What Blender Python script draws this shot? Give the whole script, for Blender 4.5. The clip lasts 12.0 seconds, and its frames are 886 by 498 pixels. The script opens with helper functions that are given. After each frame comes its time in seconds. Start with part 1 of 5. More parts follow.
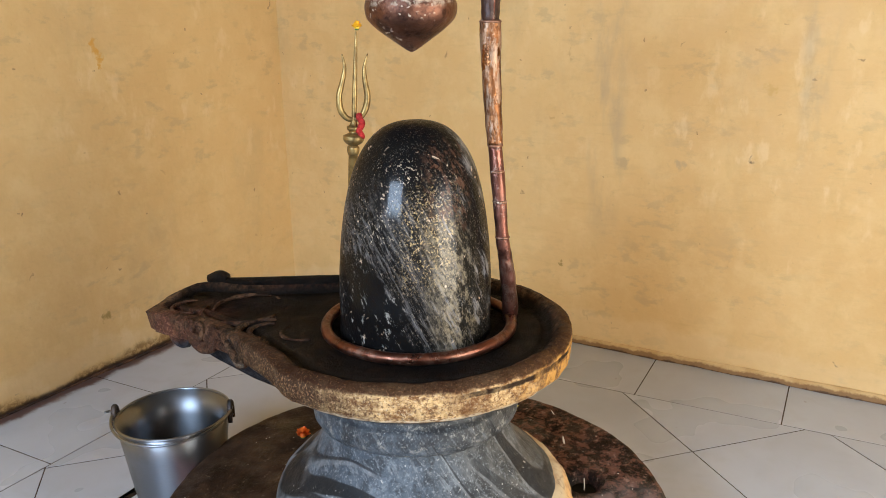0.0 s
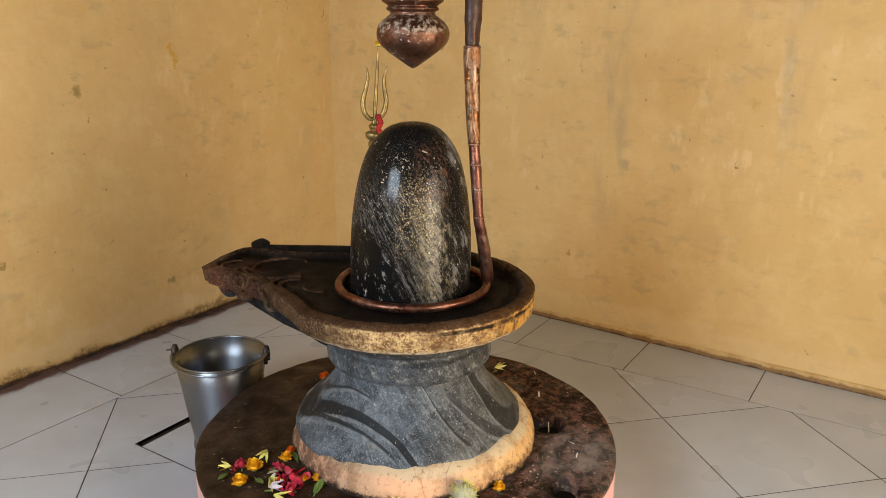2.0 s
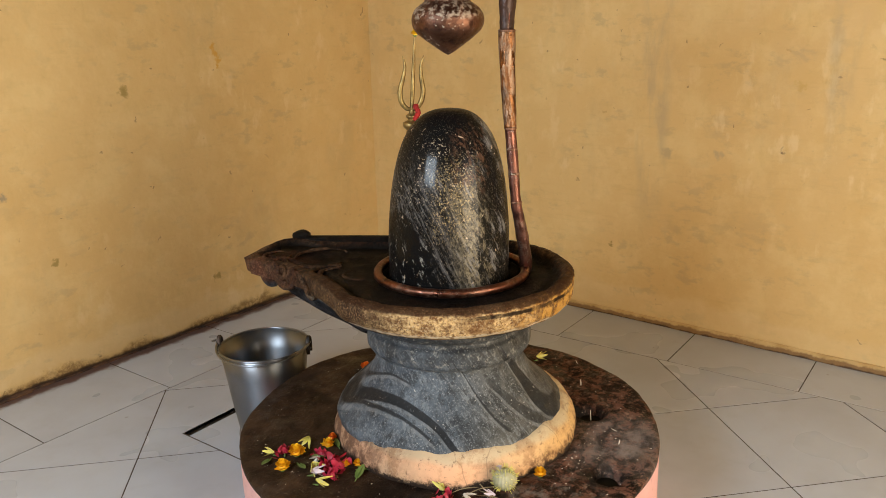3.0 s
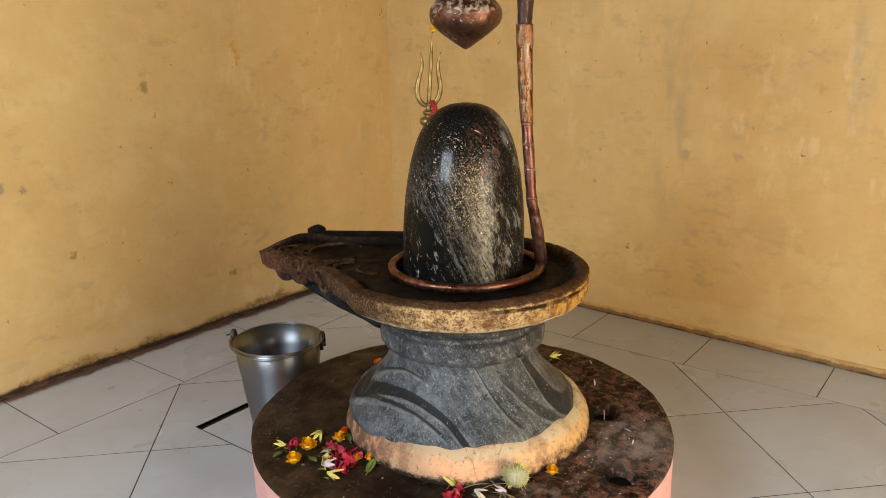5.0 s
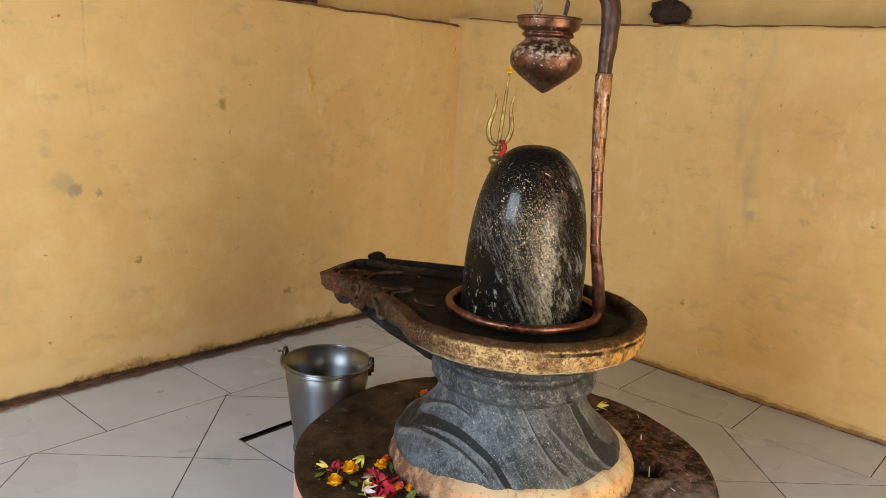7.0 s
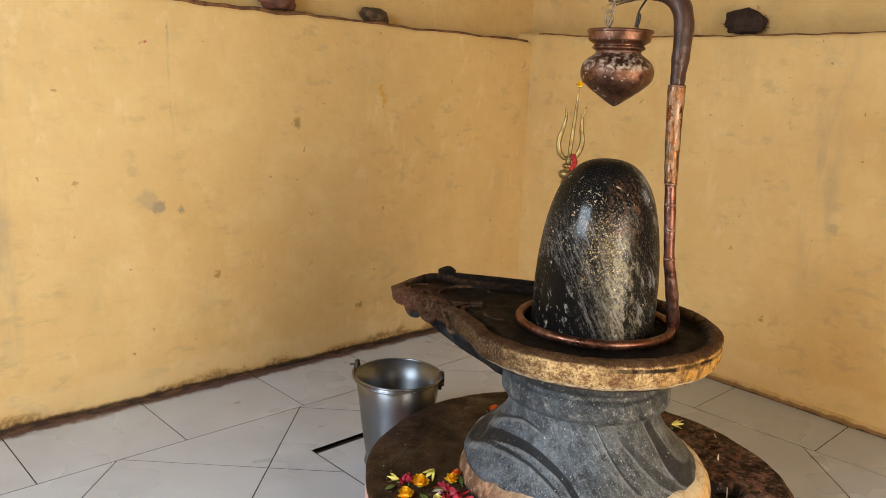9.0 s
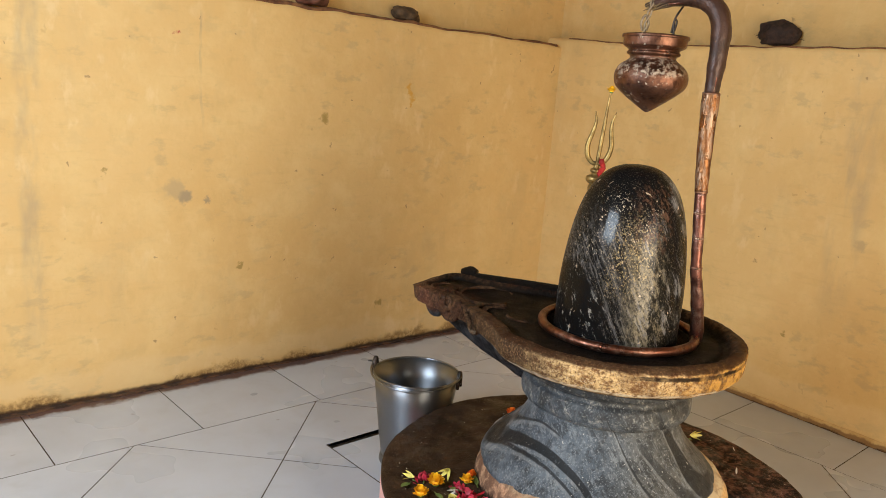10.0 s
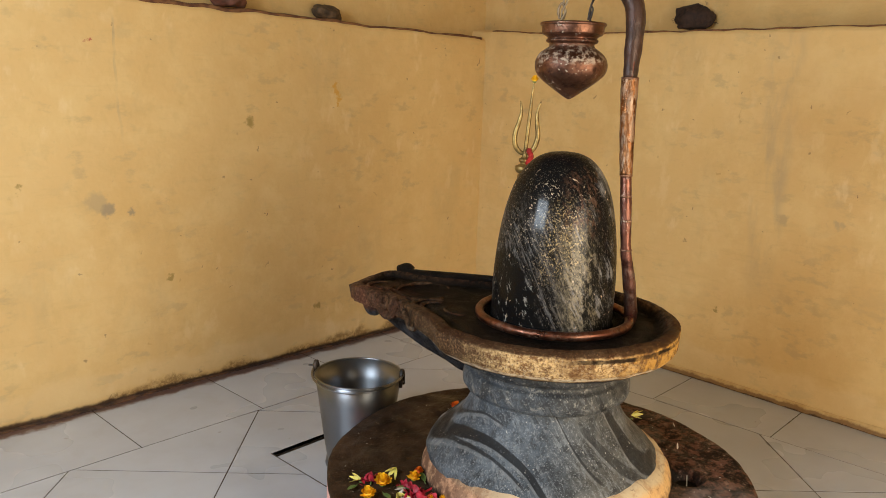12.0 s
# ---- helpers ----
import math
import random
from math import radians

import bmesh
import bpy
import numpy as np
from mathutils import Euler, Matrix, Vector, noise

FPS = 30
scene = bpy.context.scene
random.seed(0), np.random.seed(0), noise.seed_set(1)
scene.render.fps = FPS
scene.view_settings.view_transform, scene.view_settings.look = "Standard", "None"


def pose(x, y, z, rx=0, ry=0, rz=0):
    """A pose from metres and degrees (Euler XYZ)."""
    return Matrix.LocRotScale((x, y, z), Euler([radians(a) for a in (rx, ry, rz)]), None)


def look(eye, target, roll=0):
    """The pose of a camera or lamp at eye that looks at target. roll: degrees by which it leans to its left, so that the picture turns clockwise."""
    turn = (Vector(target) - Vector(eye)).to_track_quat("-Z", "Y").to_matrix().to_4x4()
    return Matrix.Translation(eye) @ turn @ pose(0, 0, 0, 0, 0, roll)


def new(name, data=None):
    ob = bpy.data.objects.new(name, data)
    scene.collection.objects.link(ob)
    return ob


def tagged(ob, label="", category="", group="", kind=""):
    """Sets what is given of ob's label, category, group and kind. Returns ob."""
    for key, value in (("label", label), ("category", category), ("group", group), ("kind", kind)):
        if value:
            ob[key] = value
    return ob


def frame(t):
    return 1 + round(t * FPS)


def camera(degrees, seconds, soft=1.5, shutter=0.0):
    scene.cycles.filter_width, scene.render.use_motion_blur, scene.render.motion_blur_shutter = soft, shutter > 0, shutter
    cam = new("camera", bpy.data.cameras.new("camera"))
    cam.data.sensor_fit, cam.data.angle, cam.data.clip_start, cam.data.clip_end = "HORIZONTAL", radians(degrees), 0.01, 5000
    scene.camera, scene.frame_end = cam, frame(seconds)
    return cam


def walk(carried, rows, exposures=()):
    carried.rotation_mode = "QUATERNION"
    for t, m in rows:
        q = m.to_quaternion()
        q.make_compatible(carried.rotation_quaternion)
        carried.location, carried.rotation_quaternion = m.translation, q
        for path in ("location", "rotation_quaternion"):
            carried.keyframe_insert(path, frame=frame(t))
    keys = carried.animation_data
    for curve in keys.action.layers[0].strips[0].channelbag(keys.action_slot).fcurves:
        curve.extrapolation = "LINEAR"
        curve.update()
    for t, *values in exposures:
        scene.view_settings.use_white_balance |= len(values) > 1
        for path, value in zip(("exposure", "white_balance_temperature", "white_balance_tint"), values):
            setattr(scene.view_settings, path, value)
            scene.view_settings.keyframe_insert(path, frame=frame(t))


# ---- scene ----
cam = camera(60.1, 12.0, soft=0.9)
PATH = [
    (0, (-0.001, 0.116, 1.276), (1.694, 1.02, 0.72), -0.8),
    (0.5, (-0.191, 0.049, 1.3), (1.505, 0.931, 0.715), -0.5),
    (1, (-0.304, -0.029, 1.307), (1.41, 0.83, 0.738), -0.4),
    (1.5, (-0.312, -0.098, 1.323), (1.412, 0.764, 0.792), 2.7),
    (2, (-0.265, -0.229, 1.333), (1.352, 0.808, 0.773), 0.4),
    (2.5, (-0.275, -0.219, 1.308), (1.312, 0.869, 0.761), -0.1),
    (3, (-0.266, -0.249, 1.294), (1.287, 0.884, 0.74), -1.3),
    (5, (-0.265, -0.253, 1.265), (1.266, 0.916, 0.727), -0.8),
    (5.5, (-0.267, -0.245, 1.269), (1.267, 0.924, 0.741), -0.2),
    (6, (-0.279, -0.246, 1.282), (1.25, 0.961, 0.828), 2.8),
    (6.5, (-0.293, -0.235, 1.268), (1.199, 1.02, 0.821), 4.0),
    (7, (-0.302, -0.233, 1.267), (1.17, 1.045, 0.817), 3.7),
    (9, (-0.31, -0.238, 1.265), (1.04, 1.176, 0.846), 2.5),
    (9.5, (-0.332, -0.222, 1.255), (0.988, 1.221, 0.836), 5.1),
    (10, (-0.325, -0.224, 1.254), (0.993, 1.221, 0.839), 4.6),
    (10.5, (-0.322, -0.225, 1.251), (0.994, 1.224, 0.841), 4.3),
    (11, (-0.312, -0.232, 1.246), (1.009, 1.211, 0.827), 3.1),
    (11.5, (-0.293, -0.238, 1.244), (1.099, 1.139, 0.836), 1.9),
    (12, (-0.302, -0.231, 1.249), (1.126, 1.107, 0.836), 2.0),
]
EXPOSURES = [(0.0, 0.42, 5850, 10), (1.0, 0.18, 6250, 10), (1.5, 0.14, 6350, 10), (2.5, 0.02, 6950, 10), (5.5, 0.02, 6950, 10), (6.5, 0.03, 6850, 10), (9.0, 0.16, 6800, 10), (9.5, 0.25, 6750, 10), (10.5, 0.17, 6800, 10), (11.0, 0.05, 6850, 10), (12.0, 0.03, 6950, 10)]
walk(cam, [(t, look(eye, target, roll)) for t, eye, target, roll in PATH], EXPOSURES)

# ---- world and light ----
world = bpy.data.worlds.new("world")
scene.world = world
world.use_nodes = True
sky = world.node_tree.nodes.new("ShaderNodeTexSky")
sky.sky_type, sky.sun_disc = "NISHITA", False
sky.sun_elevation, sky.sun_rotation = radians(61), radians(172)
background = world.node_tree.nodes["Background"]
background.inputs["Strength"].default_value = 0.12
world.node_tree.links.new(sky.outputs[0], background.inputs["Color"])

sun = new("sun", bpy.data.lights.new("sun", "SUN"))
sun.data.energy, sun.data.angle, sun.data.color = 5.0, radians(0.5), (1.0, 0.95, 0.86)
sun.matrix_world = look((0.65, -4.6, 8.4), (0, 0, 0))


def opening_light(name, eye, target, width, height, watts, colour):
    lamp = new(name, bpy.data.lights.new(name, "AREA"))
    lamp.data.shape, lamp.data.size, lamp.data.size_y = "RECTANGLE", width, height
    lamp.data.energy, lamp.data.color = watts, colour
    lamp.matrix_world = look(eye, target)
    return lamp


opening_light("west_daylight", (-1.42, 1.05, 1.80), (0, 1.05, 1.20), 1.15, 0.80, 80, (0.71, 0.85, 1.0))
opening_light("south_daylight", (0.75, -1.52, 0.90), (0.75, 0, 0.78), 1.3, 1.6, 65, (1.0, 0.88, 0.70))

# ---- materials ----


class Graph:
    """Short hand for a node material."""

    def __init__(self, name):
        self.m = bpy.data.materials.new(name)
        self.m.use_nodes = True
        self.t = self.m.node_tree
        self.b = self.t.nodes["Principled BSDF"]
        self.pos = self.t.nodes.new("ShaderNodeTexCoord").outputs["Object"]

    def node(self, kind, ins=(), **props):
        n = self.t.nodes.new(kind)
        for k, v in props.items():
            setattr(n, k, v)
        for k, v in dict(ins).items():
            if isinstance(v, bpy.types.NodeSocket):
                self.t.links.new(v, n.inputs[k])
            elif v is not None:
                n.inputs[k].default_value = v
        return n

    def put(self, name, v):
        if isinstance(v, bpy.types.NodeSocket):
            self.t.links.new(v, self.b.inputs[name])
        else:
            self.b.inputs[name].default_value = v

    def scaled(self, sx, sy, sz, vec=None):
        return self.node("ShaderNodeVectorMath", {0: vec or self.pos, 1: (sx, sy, sz)}, operation="MULTIPLY").outputs[0]

    def noise(self, scale, detail=4.0, rough=0.55, vec=None, dist=0.0):
        return self.node("ShaderNodeTexNoise", {"Vector": vec or self.pos, "Scale": scale, "Detail": detail, "Roughness": rough, "Distortion": dist}).outputs["Fac"]

    def cells(self, scale, vec=None, feature="F1"):
        return self.node("ShaderNodeTexVoronoi", {"Vector": vec or self.pos, "Scale": scale}, feature=feature)

    def math(self, op, a, b=None, clamp=False):
        return self.node("ShaderNodeMath", {0: a, 1: b}, operation=op, use_clamp=clamp).outputs[0]

    def step(self, v, lo, hi, a=0.0, b=1.0):
        return self.node("ShaderNodeMapRange", {"Value": v, "From Min": lo, "From Max": hi, "To Min": a, "To Max": b}, interpolation_type="SMOOTHSTEP").outputs[0]

    def mix(self, f, a, b, mode="MIX"):
        a = (*a, 1) if isinstance(a, tuple) and len(a) == 3 else a
        b = (*b, 1) if isinstance(b, tuple) and len(b) == 3 else b
        n = self.node("ShaderNodeMix", {0: f, 6: a, 7: b}, data_type="RGBA", blend_type=mode)
        return n.outputs[2]

    def dot(self, v, vec=None):
        return self.node("ShaderNodeVectorMath", {0: vec or self.pos, 1: v}, operation="DOT_PRODUCT").outputs["Value"]

    def away(self, p, vec=None):
        return self.node("ShaderNodeVectorMath", {0: vec or self.pos, 1: p}, operation="DISTANCE").outputs["Value"]

    def warped(self, scale, amount, vec=None):
        n = self.node("ShaderNodeTexNoise", {"Vector": vec or self.pos, "Scale": scale, "Detail": 3.0}).outputs["Color"]
        off = self.node("ShaderNodeVectorMath", {0: n, 1: (0.5, 0.5, 0.5)}, operation="SUBTRACT").outputs[0]
        off = self.node("ShaderNodeVectorMath", {0: off, "Scale": amount}, operation="SCALE").outputs[0]
        return self.node("ShaderNodeVectorMath", {0: vec or self.pos, 1: off}, operation="ADD").outputs[0]

    def band(self, v, centre, half, soft):
        d = self.math("ABSOLUTE", self.math("SUBTRACT", v, centre))
        return self.step(d, half, half + soft, 1.0, 0.0)

    def axis(self, i):
        return self.node("ShaderNodeSeparateXYZ", {0: self.pos}).outputs[i]

    def finish(self, colour, rough=0.6, metal=0.0, bump=None, strength=0.3, depth=0.01, gloss=0.5):
        self.put("Specular IOR Level", gloss)
        self.put("Base Color", (*colour, 1) if isinstance(colour, tuple) and len(colour) == 3 else colour)
        self.put("Roughness", rough)
        self.put("Metallic", metal)
        if bump is not None:
            n = self.node("ShaderNodeBump", {"Height": bump, "Strength": strength, "Distance": depth})
            self.t.links.new(n.outputs[0], self.b.inputs["Normal"])
        return self.m


# centre of the shrine, and the level direction across it that the carving and streaks follow
CX, CY = 1.312, 0.890
# oily hollows worn into the platform: x, y, radius, depth
HOLLOWS = [(1.560, 0.576, 0.036, 0.034), (1.295, 0.407, 0.034, 0.032)]
ACROSS = (0.586, -0.81, 0.0)


def wall_paint(name, marks, streaks, along, grime_to):
    """Yellow limewash with smudges, drips, chipped spots and damp dirt at its foot. along: 0 or 1, the axis on which the wall runs."""
    g = Graph(name)
    z, run = g.axis(2), g.axis(along)
    base = g.mix(g.step(g.noise(1.1, 3), 0.35, 0.7), (0.632, 0.420, 0.172), (0.590, 0.377, 0.143))
    base = g.mix(g.step(g.noise(7, 6, 0.68), 0.42, 0.68, 0, 0.38), base, (0.715, 0.523, 0.24))
    base = g.mix(g.step(g.noise(16, 6, 0.7, g.scaled(1, 1, 0.6)), 0.52, 0.70, 0, 0.18), base, (0.46, 0.30, 0.10))
    base = g.mix(g.step(g.noise(2.6, 6, 0.65, g.scaled(1, 1, 0.5)), 0.55, 0.74, 0, 0.30), base, (0.38, 0.29, 0.15))
    base = g.mix(g.step(g.noise(5, 6, 0.7, g.scaled(1, 1, 7)), 0.54, 0.70, 0, 0.16), base, (0.42, 0.28, 0.10))
    base = g.mix(g.step(g.noise(38, 4, 0.65), 0.62, 0.74, 0, 0.26), base, (0.40, 0.28, 0.12))
    # grey hand and water smudges, wider than high
    smudge = g.math("MULTIPLY", g.step(g.noise(8.5, 5, 0.62, g.scaled(1, 1, 1.9)), 0.53, 0.66), g.step(g.noise(2.1, 3), 0.42, 0.60, 0.15, 0.55))
    base = g.mix(smudge, base, (0.43, 0.305, 0.140))
    rubbed = g.math("MULTIPLY", g.step(g.noise(13, 4, 0.6, g.scaled(1, 1, 0.5)), 0.56, 0.68), g.step(g.noise(1.7, 2), 0.45, 0.62, 0.05, 0.40))
    base = g.mix(rubbed, base, (0.74, 0.56, 0.30))
    specks = g.cells(9, g.warped(14, 0.12)).outputs["Distance"]
    base = g.mix(g.step(specks, 0.03, 0.075, 0.65, 0), base, (0.20, 0.12, 0.05))
    chips = g.cells(4.3, g.warped(9, 0.3)).outputs["Distance"]
    base = g.mix(g.step(chips, 0.03, 0.07, 0.5, 0), base, (0.42, 0.26, 0.09))
    for centre, low, high, half, amount in streaks:
        f = g.band(g.math("ADD", run, g.math("MULTIPLY", g.math("SUBTRACT", g.noise(3, 3), 0.5), 0.09)), centre, half, half * 1.5)
        f = g.math("MULTIPLY", f, g.math("MULTIPLY", g.step(z, low, low + 0.40), g.step(z, high - 0.05, high + 0.02, 1, 0)))
        f = g.math("MULTIPLY", f, g.step(g.noise(9, 4, 0.6, g.scaled(1, 1, 0.3)), 0.38, 0.62, 0, amount))
        base = g.mix(f, base, (0.33, 0.262, 0.155))
    bent = g.warped(42, 0.055)
    for p, r, colour in marks:
        base = g.mix(g.step(g.away(p, bent), r * 0.45, r * 1.1, 0.92, 0), base, colour)
    # rising damp and dirt along the foot, and grime on the arris of the ledge
    patchy = g.step(g.noise(2.3, 2, 0.5, g.scaled(1, 1, 0.2)), 0.40, 0.62)
    rough_line = g.math("MULTIPLY", g.math("MULTIPLY", g.noise(15, 6, 0.7), patchy), grime_to)
    foot = g.math("SUBTRACT", z, rough_line)
    base = g.mix(g.math("MULTIPLY", g.step(foot, -0.012, 0.016, 0.85, 0), g.step(g.noise(44, 5, 0.75), 0.38, 0.56, 0.30, 1.0)), base, (0.225, 0.125, 0.036))
    black = g.math("SUBTRACT", z, g.math("MULTIPLY", g.noise(22, 5, 0.7), 0.028))
    base = g.mix(g.step(black, -0.004, 0.010, 0.95, 0), base, (0.06, 0.030, 0.016))
    pale = g.step(g.math("SUBTRACT", z, g.math("MULTIPLY", g.noise(5, 5), 0.20)), 0.0, 0.05, 0.22, 0)
    base = g.mix(g.math("MULTIPLY", pale, g.step(foot, 0.0, 0.03)), base, (0.72, 0.57, 0.33))
    relief = g.math("ADD", g.math("MULTIPLY", g.noise(5, 4), 1.0), g.math("MULTIPLY", g.noise(60, 3), 0.12))
    return g.finish(base, g.step(g.noise(6, 3), 0.3, 0.7, 0.55, 0.75), 0, relief, 0.26, 0.02)


OLIVE, GREY, ORANGE, DARK, RED = (0.30, 0.20, 0.05), (0.45, 0.32, 0.15), (0.58, 0.30, 0.04), (0.12, 0.07, 0.03), (0.35, 0.06, 0.03)
M_WALL_N = wall_paint("yellow_limewash_north", [
    ((1.50, 2.59, 1.08), 0.026, OLIVE), ((0.887, 2.60, 0.763), 0.034, (0.31, 0.235, 0.135)), ((0.85, 2.60, 0.79), 0.045, GREY), ((0.98, 2.60, 0.747), 0.020, (0.30, 0.23, 0.13)),
    ((1.945, 2.585, 1.235), 0.020, ORANGE), ((1.958, 2.585, 1.21), 0.018, ORANGE), ((1.966, 2.585, 1.18), 0.020, ORANGE), ((1.960, 2.585, 1.155), 0.012, ORANGE), ((0.855, 2.60, 1.367), 0.012, RED),
    ((0.595, 2.6, 0.857), 0.017, OLIVE), ((1.127, 2.6, 0.467), 0.015, OLIVE), ((1.845, 2.585, 0.212), 0.020, OLIVE),
    ((1.24, 2.59, 0.035), 0.022, DARK), ((1.576, 2.59, 0.678), 0.011, DARK)],
    [(0.36, 0.1, 1.45, 0.020, 0.55), (0.955, 0.9, 1.6, 0.003, 0.75)], 0, 0.115)
M_WALL_E = wall_paint("yellow_limewash_east", [
    ((2.875, 0.405, 0.812), 0.020, DARK), ((2.88, 0.43, 0.82), 0.013, OLIVE), ((2.87, 0.37, 1.06), 0.028, (0.52, 0.33, 0.10)),
    ((2.875, 0.605, 0.903), 0.010, DARK), ((2.88, 0.87, 0.77), 0.030, GREY), ((2.88, 0.655, 0.782), 0.026, GREY), ((2.88, 0.395, 1.38), 0.011, DARK),
    ((2.89, 1.11, 0.333), 0.014, OLIVE)],
    [(0.940, 0.35, 1.53, 0.034, 0.48), (0.23, 0.7, 1.5, 0.025, 0.40)], 1, 0.03)
M_WALL_PLAIN = wall_paint("yellow_limewash", [], [], 0, 0.05)


def make_ceiling():
    g = Graph("dark_brown_ceiling")
    # unseen ceiling, kept dark brown to cut the light from above
    c = g.mix(g.step(g.noise(2, 5), 0.4, 0.7), (0.15, 0.12, 0.085), (0.10, 0.08, 0.055))
    return g.finish(c, 0.8, 0, g.noise(30, 3), 0.2)


def make_tile():
    g = Graph("pale_marble_tile")
    rnd = g.node("ShaderNodeObjectInfo").outputs["Random"]
    shift = g.node("ShaderNodeVectorMath", {0: g.pos, 1: g.node("ShaderNodeCombineXYZ", {0: g.math("MULTIPLY", rnd, 40.0), 1: g.math("MULTIPLY", rnd, 17.0)}).outputs[0]}, operation="ADD").outputs[0]
    cloud = g.noise(2.6, 5, 0.55, shift)
    c = g.mix(g.step(cloud, 0.30, 0.70), (0.455, 0.495, 0.555), (0.395, 0.425, 0.475))
    c = g.mix(g.step(g.noise(11, 4, 0.55, g.warped(3, 0.3, shift)), 0.48, 0.78, 0, 0.30), c, (0.34, 0.35, 0.365))
    c = g.mix(g.math("MULTIPLY", rnd, 0.14), c, (0.36, 0.35, 0.33))
    c = g.mix(g.step(g.noise(2.2, 6, 0.65), 0.50, 0.80, 0, 0.22), c, (0.35, 0.31, 0.25))
    # scuffs and small dark droppings
    scuff = g.cells(4.2, g.warped(16, 0.05, g.scaled(1, 1.6, 1))).outputs["Distance"]
    c = g.mix(g.step(scuff, 0.015, 0.045, 0.55, 0), c, (0.20, 0.18, 0.16))
    dots = g.cells(17, g.warped(30, 0.03)).outputs["Distance"]
    c = g.mix(g.math("MULTIPLY", g.step(dots, 0.010, 0.030, 0.55, 0), g.step(g.noise(4, 3), 0.48, 0.58)), c, (0.16, 0.12, 0.09))
    # red-brown dirt washed from the wall on to the edge of the floor
    wallward = g.math("ADD", g.math("ADD", g.axis(1), g.math("MULTIPLY", g.axis(0), 0.011)), g.math("MULTIPLY", g.math("SUBTRACT", g.noise(7, 6, 0.72), 0.5), 0.11))
    c = g.mix(g.step(wallward, 2.535, 2.572, 0, 0.92), c, (0.080, 0.028, 0.016))
    return g.finish(c, g.step(g.noise(3, 2, 0.5), 0.3, 0.7, 0.26, 0.33))


def make_grout():
    g = Graph("dark_joint_dirt")
    return g.finish(g.mix(g.noise(25, 4), (0.10, 0.076, 0.056), (0.045, 0.032, 0.024)), 0.95, 0, g.noise(90, 3), 0.3, 0.002, 0.05)


def make_dirt():
    g = Graph("black_foot_dirt")
    return g.finish(g.mix(g.step(g.noise(18, 4), 0.4, 0.65), (0.035, 0.018, 0.010), (0.12, 0.055, 0.025)), 0.85, 0, g.noise(60, 4), 0.7)


def make_fillet():
    g = Graph("sandy_cement")
    c = g.mix(g.step(g.noise(12, 5, 0.65), 0.35, 0.65), (0.58, 0.41, 0.19), (0.46, 0.30, 0.12))
    low = g.math("SUBTRACT", g.axis(2), g.math("MULTIPLY", g.noise(16, 6, 0.7), 0.034))
    c = g.mix(g.step(low, -0.004, 0.006, 0.85, 0), c, (0.17, 0.085, 0.030))
    c = g.mix(g.step(low, -0.016, -0.010, 0.9, 0), c, (0.05, 0.026, 0.012))
    return g.finish(c, 0.8, 0, g.noise(40, 4), 0.4)


